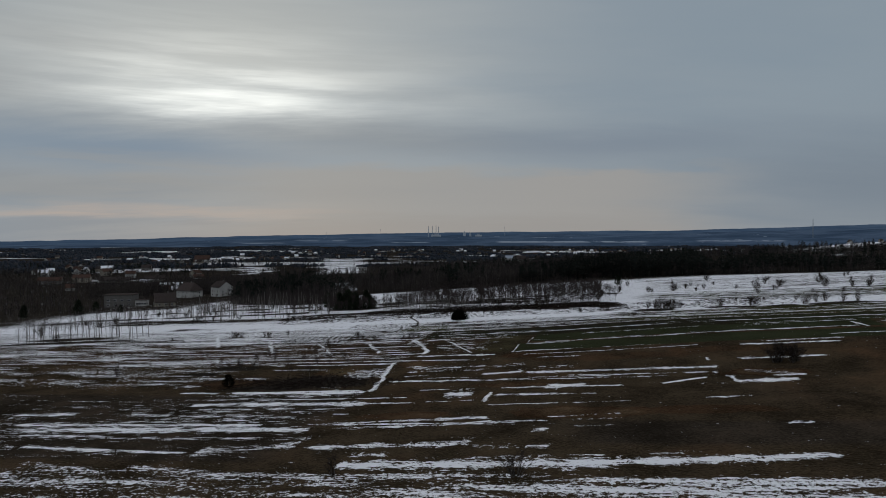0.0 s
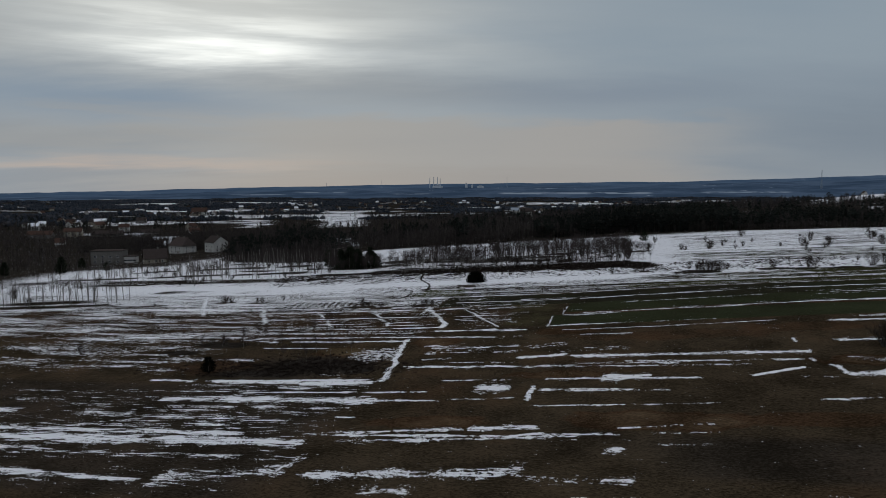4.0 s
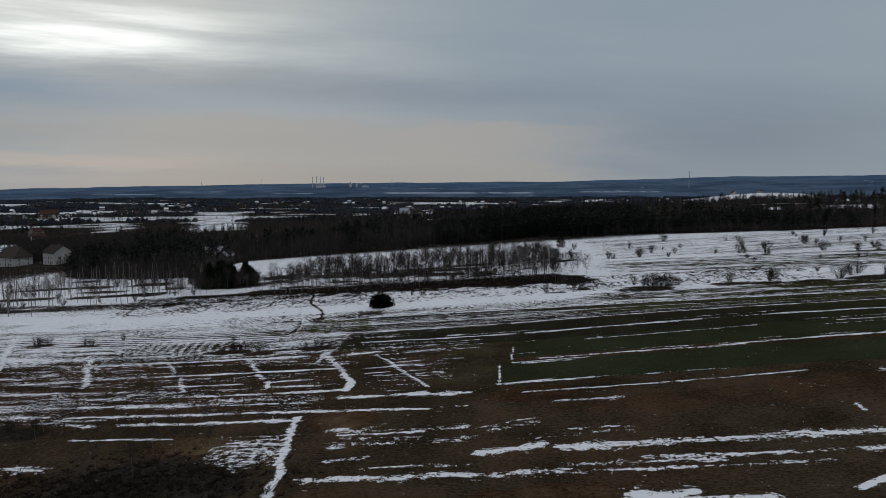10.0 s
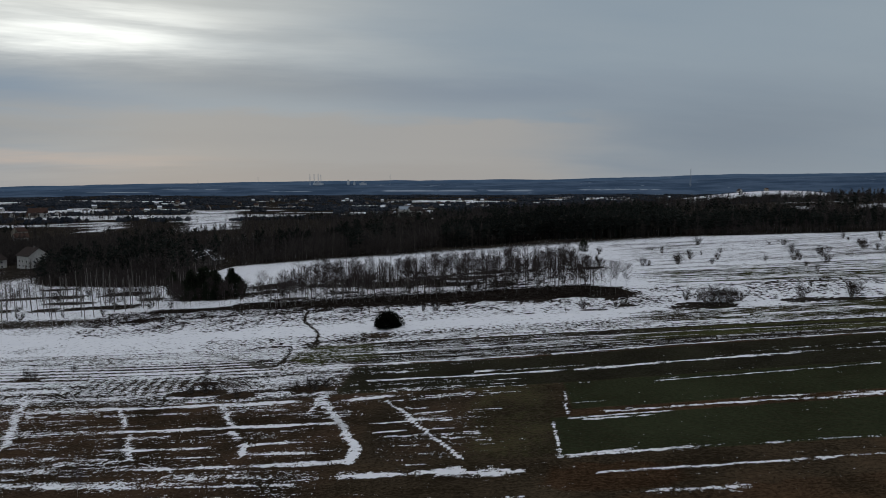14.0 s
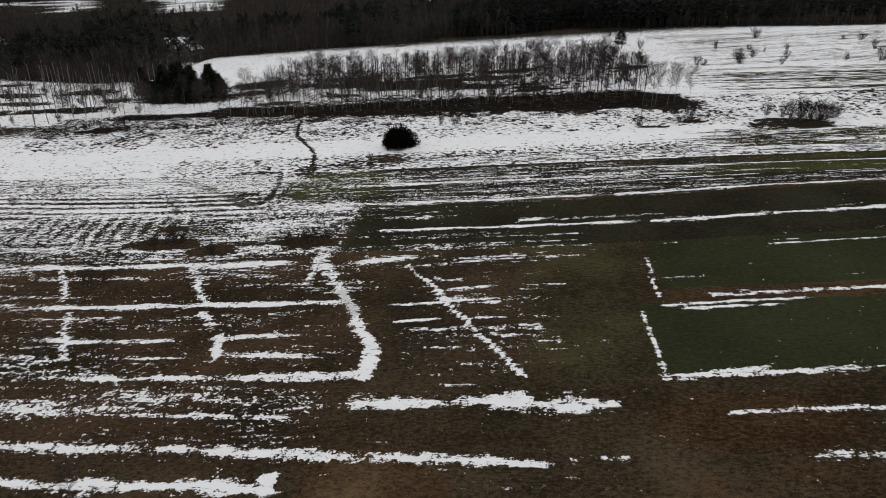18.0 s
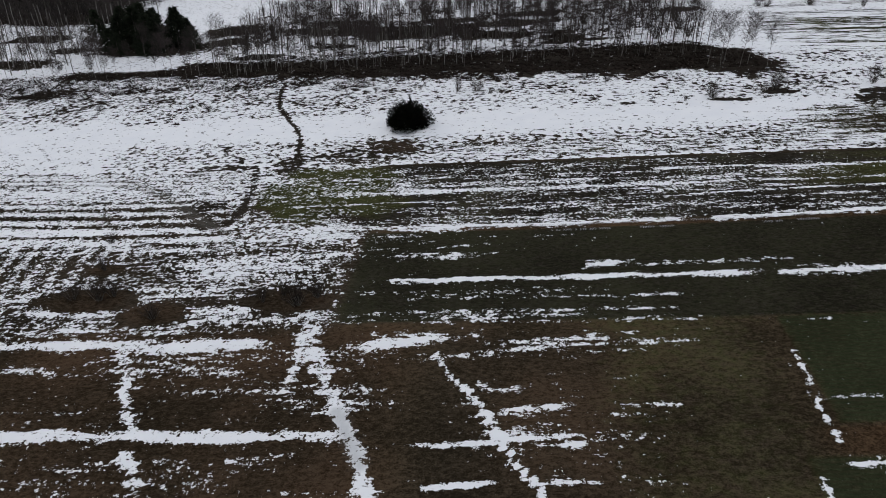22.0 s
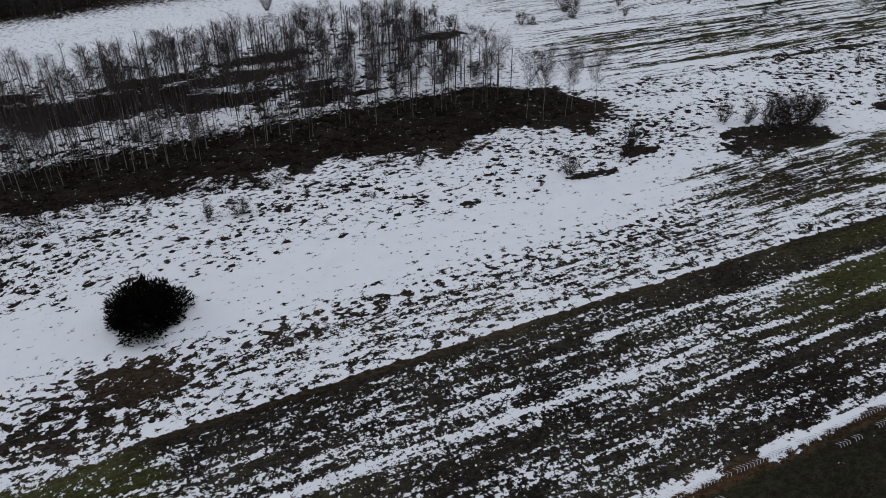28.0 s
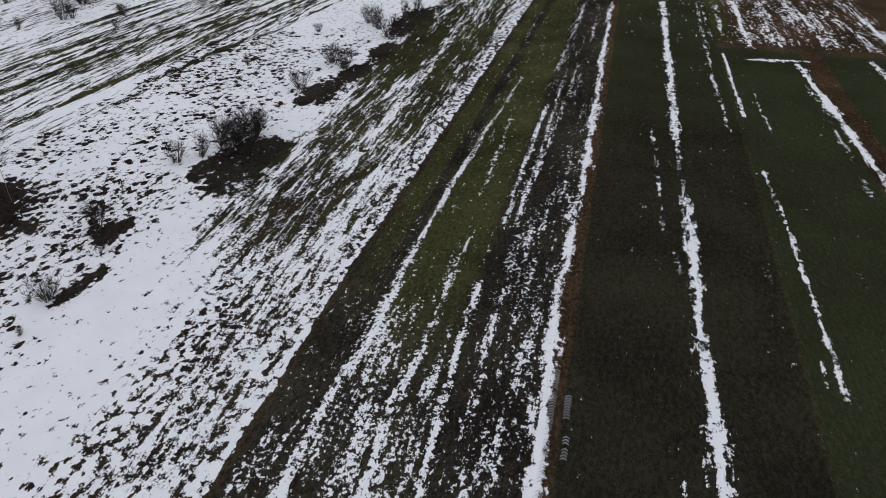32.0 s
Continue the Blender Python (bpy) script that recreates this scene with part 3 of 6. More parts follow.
    dark = lay(dark, 0.9 * gap(w, 64, 76, 2) * gap(u, 5, 60, 6), 0.75)
    snow = lay(snow, gap(w, 62, 134, 3) * sstep(u, -34, -30) * (1 - sstep(u, -22, -8)) * sstep(w, 104, 110), 0.04 + 0.6 * (n_row - 0.5))
    for cu, cv, ru, rv, s in ((5, 81, 15, 4, 1.25), (38, 108.5, 9, 3.5, 1.3), (-8, 101.5, 9, 3, 1.15), (24, 82, 14, 3, 1.0), (-24, 79.5, 9, 3, 1.1), (-50, 117, 7, 3.5, 1.2), (-34, 124, 6, 5, 1.1), (-8, 130.5, 9, 4.5, 1.15), (10, 125, 26, 4, .8), (34, 128, 14, 4, .85)):
        m = blot(u, w, cu, cv, ru, rv)
        warm, dark = np.maximum(warm, s * m), lay(dark, 0.7 * m, 0.15)
    # grass verge between fallow and crop
    m = gap(u, -24, -10.5, 3) * gap(w, 135, 162, 2)
    green = lay(green, m, 0.42)
    m = gap(u, -33, -18, 3) * gap(w, 137, 160, 2)
    warm = lay(warm, m, 0.7)
    snow = lay(snow, m, 0.20 + 1.0 * (n_row - 0.5) - 0.33 * sstep(u, -22, -16))
    dark = lay(dark, gap(u, -36, -12, 3) * gap(w, 136, 160, 2), 0.55)
    # winter crop: two plots with a brown balk, and the long strip beyond
    plot = sstep(u, -10.3, -9.7) * gap(w, 149.8, 160.8, .25) + sstep(u, -13.2, -12.6) * gap(w, 135.8, 147.2, .25)
    plot = plot * (1 - sstep(u, 72, 74))
    green, crop, snow = lay(green, plot, 0.80), lay(crop, plot, 1.0), lay(snow, plot, -0.25)
    dark = lay(dark, plot, 0.1)
    m = sstep(u, -13, -10) * gap(w, 147.3, 149.6, .2) * (1 - sstep(u, 72, 74))
    warm, green, dark = lay(warm, m, 0.85), lay(green, m, 0.05), lay(dark, m, 0.25)
    m = sstep(u, -46 + 3 * n_big, -42) * gap(w, 160.8, 175.5, .25)
    green = lay(green, m, 0.60 + 0.2 * sstep(u, 30, 60))
    dark, warm = lay(dark, m, 0.85 - 0.3 * sstep(u, 25, 60)), lay(warm, m, 0.45)
    crop = lay(crop, m, 1.0)
    snow = lay(snow, m, -0.16 + (0.30 + 0.8 * (n_row - 0.5)) * (1 - sstep(u, -34, 2)))
    m = sstep(u, 74, 77) * gap(w, 134, 174, 2)
    warm, green, snow, dark = lay(warm, m, 0.85), lay(green, m, 0.05), lay(snow, m, 0.34 + 0.6 * (n_row - 0.5)), lay(dark, m, .4)
    m = sstep(u, 74, 77) * gap(w, 158, 174, 1)
    green = lay(green, m, .8)
    snow = lay(snow, m, .1)
    # rusty verge, then the ploughed strips under melting snow
    m = sstep(u, -42, -36) * gap(w, 175.5, 176.4, .2)
    warm, dark, green, snow = lay(warm, m, 0.8), lay(dark, m, 0.3), lay(green, m, 0.12), lay(snow, m, 0.04)
    m = sstep(u, -46, -42) * gap(w, 176.9, 193.2, .3)
    snow = lay(snow, m, 0.24 + 1.0 * (n_row - 0.5) + 0.04 * (1 - sstep(u, -30, -5)) - 0.24 * sstep(u, 4, 30))
    dark, streak, warm = lay(dark, m, 0.95), lay(streak, m, 0.7), lay(warm, m, 0.25)
    green = lay(green, m, 0.3)
    tuft = lay(tuft, m, 0.8)
    m = gap(w, 190.9, 193.0, .3) * sstep(u, 0, 25) + gap(w, 183.4, 189.4, .8) * sstep(u, -6, 14)
    green, snow = lay(green, m * 0.85, 0.85), snow - 0.2 * m
    dark = lay(dark, m, 0.5)
    m = sstep(blot(u, w, -49, 186, 9, 9) + 0.9 * (vnoise(u * .5, v, 2.2, 3) - 0.5), 0.15, 0.95)
    green, snow, dark = lay(green, m, 0.8), lay(snow, 0.75 * m, 0.13 + 0.5 * (n_row - 0.5)), lay(dark, m, 0.55)
    # scorched brown spots round the field shrubs
    for cu, cv, ru, rv in ((-65.5, 164.5, 4.2, 2.0), (-58, 162.5, 3.2, 1.6), (-47.5, 164, 3.6, 2.0), (-66, 169.8, 2.0, 1.0), (-115, 181, 4, 2), (-102, 178, 3.5, 1.5), (-139, 179.5, 5, 2)):
        m = blot(u, v, cu, cv, ru, rv)
        snow, dark, warm = lay(snow, 0.85 * m, 0.1), lay(dark, m, 0.6), lay(warm, m, 0.8)
    # the wide snow field with dark tussocks
    top = 236 + 5 * (vnoise(u, v * 0, 14, 2) - 0.5)
    m = gap(w, 193.5, 560, .2)
    lively = vnoise(u, v, 9, 3)
    snow = lay(snow, m, 1.02 - 0.28 * lively - 0.22 * gap(w, 193, 204, 3) * (u > -80) + 0.14 * gap(w, 203, 213, 2) - 0.14 * gap(w, 212, 232, 5) * (u < 20) - 0.12 * gap(w, 194, 202, 3) * (u > -50))
    streak = lay(streak, m, 0.05)
    green, dark, warm, tuft, crop = lay(green, m, 0.1), lay(dark, m, 0.7), lay(warm, m, 0.35), lay(tuft, m, 0.0), lay(crop, m, 0.0)
    m = gap(w, 194.6, 200, 1) * sstep(u, -44, -30)
    snow = lay(snow, m, 0.56 + 0.5 * (vnoise(u * 0.2, v, 2.0, 3) - 0.5))
    streak = lay(streak, m, 0.6)
    snow = lay(snow, gap(w, 192.85, 193.5, .12) * sstep(u, -44, -42), -0.1)
    m = sstep(u, 0, 14) * gap(w, 195.5, 209, 2)
    snow = lay(snow, m, 0.56 + 1.1 * (vnoise(u * 0.10, v, 1.7, 3) - 0.55) - 0.18 * sstep(u, 25, 70))
    streak, green = lay(streak, m, 0.85), lay(green, m, 0.6)
    for cu, cv, ru, rv in ((19, 201.5, 8, 3.6), (5, 197.5, 10, 2.4), (-12, 196.4, 12, 2.0), (36, 204, 10, 3), (-28, 197.4, 9, 2.0)):
        m = blot(u, w, cu, cv, ru, rv)
        snow, green = lay(snow, m, 0.36 if cu > 10 else 0.56), lay(green, m, 0.4)
    # striped field behind the shrub row
    row = v + 0.14 * u
    m = sstep(u + 5 * vnoise(u * .1, row, 1.2, 2), 14, 30) * gap(row + .8 * (vnoise(u * .1, row, 1.5, 2) - .5), 238.4, 272, .5)
    fine = vnoise(u * 0.04, row, 0.72, 2)
    snow = lay(snow, m, 0.66 + 1.15 * (fine - 0.5) + 0.22 * (vnoise(u * 0.01, row + 40, 3.2, 2) - .5) - 0.16 * gap(row, 246, 266, 3) - 0.10 * sstep(u, 45, 100))
    streak, green, dark = lay(streak, m, 1.0), lay(green, m, 0.6), lay(dark, m, 0.95)
    # rough ground farther right
    m = sstep(u, 16, 30) * gap(v + 0.14 * u, 275, 345, 4)
    snow = lay(snow, m, 0.80 - 0.3 * n_big + 0.5 * (vnoise(u * 0.06, v, 2.4, 3) - 0.5))
    streak = lay(streak, m, 0.8)
    # brown ring beside the bush, ditch, tracks
    m = blot(u, w, -43.5, 199.6, 3.6, 3.0)
    snow, warm, green = lay(snow, m, 0.14), lay(warm, m, 0.9), lay(green, m, 0.15)
    snow = lay(snow, blot(u, w, -49.5, 196.5, 2.2, 1.6), 0.35)
    # floor of the birch wood: dead grass in front, tufted snow behind
    edge = np.interp(u, [-112, -90, -64, -45, -28, -17, -9, 0, 8, 14], [238, 237.5, 236, 233, 231.5, 230.5, 227.5, 230, 224.5, 228])
    edge = edge + 3 * (vnoise(u, u * 0, 6, 3) - 0.5) + 5 * (vnoise(u, v, 3.5, 2) - 0.5) + 4 * (vnoise(u, v, 1.3, 2) - 0.5)
    back = np.interp(u, [-120, -95, -70, -30, 5, 14], [243, 243, 252, 249, 246, 233]) + 3 * (vnoise(u, v * 0 + 9, 6, 2) - 0.5)
    m = sstep(w - edge, -2.6, 1.6) * (1 - sstep(w - back, -2.2, 1.6)) * gap(u, -112, 14.5, 3)
    snow, dark, warm, wet = lay(snow, m, -0.2), lay(dark, m, 0.9), lay(warm, m, 0.4), lay(wet, m, 0.0)
    m = gap(w, 246, 290, 3) * gap(u, -92, 10, 4)
    snow = lay(snow, m, 0.90 - 0.30 * vnoise(u, v, 7, 3))
    for cu, cv, ru, rv in ((-90, 277, 9, 7), (-88, 266, 5, 4), (-76, 251, 6, 2.4), (-74, 274, 6, 3), (-61.6, 257, 4, 2), (-48, 262.6, 9, 2.6), (-45, 269, 13, 5), (-62, 271, 11, 5), (-54, 264, 7, 3), (-57, 270, 10, 4), (-44, 266.5, 9, 3), (-30, 260, 5, 2), (-28, 271, 8, 4), (-17, 253.5, 4, 1.5), (-16.7, 260, 4, 2), (-40, 277, 10, 3), (-66, 280, 9, 4), (-22, 280, 9, 3), (-38, 264, 7, 2.6), (-26, 271, 10, 3), (-152, 258, 10, 3), (-128, 251, 8, 2.5), (-140, 275, 9, 3), (-165, 271, 8, 3), (-178, 288, 9, 3), (-150, 292, 8, 3), (-30, 260, 9, 3.4), (-17, 256, 5, 2), (-18.5, 251.5, 3.5, 1.3), (-11, 252.5, 3, 1.2), (10, 276, 6, 3), (-124, 261, 5, 3), (-127, 248, 6, 3), (-104, 261, 13, 8), (-86, 246, 6, 2.5), (3, 212.6, 2, .7), (-11.7, 213, 1.2, .5), (22.4, 214.4, 3, 1.2), (25.5, 211, 7, 3.4), (45.5, 211.5, 5.5, 2.4), (54, 210, 5, 2.2), (64, 209.5, 6, 2), (81, 210, 9, 3), (9.6, 215.6, 2.6, 1.2), (1.2, 213, 1.8, .8), (8, 236, 7, 5)):
        m = blot(u, w, cu, cv, ru, rv)
        snow, dark = lay(snow, m, 0.02), lay(dark, m, 0.9)
    # floor of the woods
    m = sstep(v - np.interp(u, FRONT_U, FRONT_V), -4, 3) * gap(r0, 180, 640, 30)
    snow, dark = lay(snow, m, -0.05), lay(dark, m, 0.9)
    for cv, lo, hi in ((235, -215, -105), (258, -260, -125), (281, -230, -132)):
        m = gap(u, lo, hi, 6) * gap(v + 0.08 * (u + 160) + 7 * (vnoise(u, u * 0 + cv, 12, 3) - .5), cv - 2.5, cv + 3.0, 1.4) * sstep(vnoise(u, v, 9, 3), .30, .45)
        snow, dark = lay(snow, m, 0.0), lay(dark, m, 0.85)
    # snow between the trunks of the pine wood's edge
    back = v - np.interp(u, FRONT_U, FRONT_V)
    m = gap(u, -100, 30, 8) * gap(back, 2, 44, 5)
    snow = lay(snow, m, 0.34 + 0.9 * (vnoise(u, v, 7, 3) - 0.5) - .35 * sstep(back, 18, 44))
    snow = lay(snow, gap(u, -62, 24, 5) * gap(back, -6.5, -4.5, .8), 0.0)
    m = gap(u, -560, -228, 8) * gap(v, 312, 640, 8)
    snow, dark = lay(snow, m, 0.24 + 0.9 * (vnoise(u, v, 18, 3) - 0.5)), lay(dark, m, 0.85)
    m = np.maximum(blot(u, v, -190, 186.5, 34, 3.4), blot(u, v, -196, 196, 20, 4))
    snow, dark = lay(snow, m, -0.05), lay(dark, m, 0.8)
    # left side woods and gardens
    m = gap(u, -330, -112, 8) * gap(w, 222, 232, 3) + gap(u, -210, -120, 8) * gap(w, 196, 203, 2)
    snow, dark = lay(snow, m * sstep(n_big, 0.35, 0.6), 0.15), lay(dark, m, 0.85)
    # valley: woods with open snowy plots
    x, y = to_xy(u, v)
    r = np.hypot(x, y)
    far = np.maximum(sstep(v, 335, 365), sstep(-u, 260, 330)) * sstep(r, 300, 360)
    far = np.maximum(far, sstep(r, 520, 600))
    az = np.degrees(np.arctan2(-x, y))
    open_land = vnoise(u, v * 2.2, 260, 3) > 0.66
    ragged = vnoise(u, v, 45, 4)
    snow = lay(snow, far, np.where(open_land & (r > 900), 0.62, -0.05))
    dark, green, warm = lay(dark, far, 0.9), lay(green, far, 0.1), lay(warm, far, 0.3)
    for a0, a1, r0, r1 in PLOTS:
        snow = np.maximum(snow, (0.25 + 0.75 * vnoise(u, v, 20, 3) + 0.3 * (vnoise(u * .1, v, 5, 2) - .5)) * gap(az + 1.2 * (ragged - .5), a0, a1, .2) * gap(r + 24 * (ragged - .5), r0, r1, 8))
    snow = np.maximum(snow, 0.85 * blot(u, w, -90, 318, 50, 16))

    for rows in (ROWS_LEFT, ROWS_ZIG, ROWS_FAR):
        for v0, u0, u1, half, s in rows:
            v0 = settle(v0)
            near = np.nonzero((np.abs(w - v0) < 3.5 * half + 1.2) & (u > u0 - 5) & (u < u1 + 5))[0]
            a, c, d = u[near], v[near], w[near]
            wav = 0.9 * (vnoise(a, c * 0 + v0 * 3, 7, 3) - 0.5)
            wide = half * (0.45 + 0.9 * vnoise(a, c * 0 + v0 * 5, 3.0, 3)) * 0.86
            full = (0.62 + 0.6 * vnoise(a + v0 * 9, c * 0, 5, 3)) if s < 0.9 else (0.70 + 0.5 * vnoise(a + v0 * 9, c * 0, 4, 3))
            m = gap(a, u0, u1, 3.0) * np.exp(-0.5 * np.abs((d - v0 - wav) / wide) ** 2.2) * np.clip(full, 0, 1.1)
            snow[near] = np.maximum(snow[near], s * 0.94 * m - 0.12)
    for rows in ALONG:
        for u0, v0, u1, v1, half, s in rows:
            near = np.nonzero((v > min(v0, v1) - 3 * half - 1.5) & (v < max(v0, v1) + 3 * half + 1.5) & (u > u0 - 3) & (u < u1 + 3))[0]
            a, c = u[near], v[near]
            mid = v0 + (v1 - v0) * np.clip((a - u0) / (u1 - u0), 0, 1)
            wav = (0.25 + 0.35 * half) * (vnoise(a, c * 0 + v0 * 3, 5, 3) - 0.5) + 0.5 * half * (vnoise(a, c, 1.3, 2) - 0.5)
            wide = np.maximum(half * (0.28 + 0.85 * vnoise(a, c * 0 + v0 * 5, 2.5, 3)), .15)
            full = (0.52 + 0.75 * vnoise(a + v0 * 9, c * 0, 4, 3)) if s < 0.87 else (0.72 + 0.5 * vnoise(a + v0 * 9, c * 0, 4, 3))
            ends = min(1.0, (u1 - u0) * .25)
            m = gap(a, u0 - .5 * ends, u1 + .5 * ends, ends) * np.exp(-0.5 * np.abs((c - mid - wav) / (1.35 * wide)) ** 1.7) * np.clip(full, 0, 1.1)
            snow[near] = np.maximum(snow[near], (0.84 * s if s < .87 else 0.74 + .13 * s) * m + 0.16 * (vnoise(a, c, .7, 2) - 0.5) - 0.08)
    for rows in CROSSING:
        for u0, v0, u1, v1, half, s in rows:
            near = np.nonzero((u > min(u0, u1) - 3) & (u < max(u0, u1) + 3) & (v > min(v0, v1) - 3) & (v < max(v0, v1) + 3))[0]
            a, c = u[near], v[near]
            wav = half * (vnoise(a * 0 + u0, c, 2.5, 2) - 0.5) + half * (vnoise(a, c, .9, 2) - 0.5)
            snow[near] = np.maximum(snow[near], s * (0.7 + 0.45 * vnoise(a, c, 1.4, 3)) * segment(a + wav, c, u0, v0, u1, v1, half * 1.05) - 0.08)
    for rows in (CROSS, CROSS_LEFT, CROSS_TWO):
        for u0, v0, u1, v1, half, s in rows:
            v0, v1 = settle(v0), settle(v1)
            near = np.nonzero((u > min(u0, u1) - 4) & (u < max(u0, u1) + 4) & (v > min(v0, v1) - 4) & (v < max(v0, v1) + 4))[0]
            a, c = u[near], v[near]
            wav = 1.2 * (vnoise(a * 0 + u0, c, 3.5, 2) - 0.5) + 0.8 * (vnoise(a, c, 1.1, 2) - 0.5)
            torn = 0.6 + 0.6 * vnoise(a, c, 1.6, 3) if s < 0.99 else 0.75 + 0.4 * vnoise(a, c, 1.6, 3)
            snow[near] = np.maximum(snow[near], s * 0.95 * torn * segment(a + wav, c, u0, v0, u1, v1, half * (0.66 if v0 > 134 else 0.75)) - 0.10)
    # bare spots round the field shrubs, seedlings in the left plots
    for cu, cv, ru, rv in ((-65.5, 164.8, 4.2, 1.8), (-58, 162.3, 3.0, 1.4), (-47.5, 163.8, 3.4, 1.7), (-66, 169.8, 1.8, .9)):
        snow = snow - 0.75 * blot(u, v, cu, cv, ru, rv)
    # slush in the middle of the crooked line
    wet = np.maximum(wet, 0.7 * segment(u, v, -40.6, 151, -38.4, 146.5, .45))
    # ditch through the snow field, wheel ruts to its left
    ditch = ((-65.6, 228.5), (-63.0, 217.9), (-60.5, 212.8), (-57.5, 207.1), (-56.3, 203.6), (-55.1, 197.9), (-54.8, 193.0))
    trail = ((-85.5, 219.7), (-77.4, 212.2), (-70.6, 207.1), (-65.5, 201.2), (-61.8, 196.0))
    gully = ((-59.2, 193.8), (-57.9, 188.5), (-57.4, 183.5), (-57.4, 178.5))
    for line, half, deep in ((ditch, .26, .95), (trail, .36, .28), (gully, .34, .38)):
        for (u0, v0), (u1, v1) in zip(line, line[1:]):
            near = np.nonzero((u > min(u0, u1) - 3) & (u < max(u0, u1) + 3) & (v > min(v0, v1) - 3) & (v < max(v0, v1) + 3))[0]
            a, c = u[near], v[near]
            m = segment(a + 0.5 * (vnoise(a * 0 + 3, c, 1.6, 2) - 0.5), c, u0, v0, u1, v1, half * (0.75 + 0.5 * vnoise(a, c, 1.5, 2)))
            snow[near], dark[near] = snow[near] - deep * m, lay(dark[near], m, .9)
    # bare ground where the ditch meets the plough, wheel ruts to its left
    for cu, cv, ru, rv in ((-55.2, 194.6, 1.8, 2.6), (-63.5, 194.4, 4.5, .9), (-47.5, 195.4, 1.1, 1.6), (-45.6, 196.6, .8, 1.4), (-52, 197.2, 3.2, .7), (-49, 198.6, 2.6, .5), (-61.5, 183, 2.4, 1.6), (-60, 178.6, 2.6, 1.4)):
        m = blot(u, v, cu, cv, ru, rv)
        snow, dark = lay(snow, .85 * m, 0.18), lay(dark, m, .8)
    for line in (((-120, 194.3), (-86, 192.3), (-75.1, 191.4), (-69.6, 188.7), (-65, 184.4), (-60.4, 179.7), (-57, 176.6)), ((-120, 192.8), (-86, 191.0), (-74.4, 190.2), (-70.1, 188), (-66.6, 185.1), (-61.9, 180.2), (-58.4, 177))):
        for (u0, v0), (u1, v1) in zip(line, line[1:]):
            m = segment(u, v, u0, v0, u1, v1, .24)
            wet, snow = np.maximum(wet, 0.5 * m), snow - 0.16 * m
    return np.stack([np.clip(snow, -0.5, 1), green, streak, dark], -1), np.stack([warm, wet, tuft, crop], -1)


# ---- materials ----
def material(name, build):
    m = bpy.data.materials.new(name)
    m.use_nodes = True
    n = Nodes(m.node_tree)
    out = n.add("ShaderNodeOutputMaterial")
    bsdf = n.add("ShaderNodeBsdfPrincipled")
    n.put(out.inputs[0], bsdf.outputs[0])
    build(n, bsdf)
    return m


def plain(name, a, b, scale=3.0, rough=0.85, metal=0.0, bump=0.0):
    """Two tones mixed by coarse and fine noise, and a little relief."""
    def build(n, bsdf):
        co = n.add("ShaderNodeTexCoord").outputs["Object"]
        f = n.math("ADD", n.math("MULTIPLY", n.noise(co, scale, 5), 0.6), n.math("MULTIPLY", n.noise(co, scale * 7, 3), 0.4))
        rnd = n.add("ShaderNodeObjectInfo").outputs["Random"]
        f = n.math("ADD", n.step(f, 0.35, 0.65), n.math("MULTIPLY", n.math("SUBTRACT", rnd, 0.5), 0.5), clamp=True)
        n.put(bsdf.inputs["Base Color"], n.mix(f, rgb(*a), rgb(*b)))
        n.put(bsdf.inputs["Roughness"], rough)
        n.put(bsdf.inputs["Metallic"], metal)
        n.put(bsdf.inputs["Specular IOR Level"], 0.5 if rough < 0.8 else 0.0)
        if bump:
            n.put(bsdf.inputs["Normal"], n.add("ShaderNodeBump", None, Strength=bump, Height=f).outputs[0])
    return material(name, build)


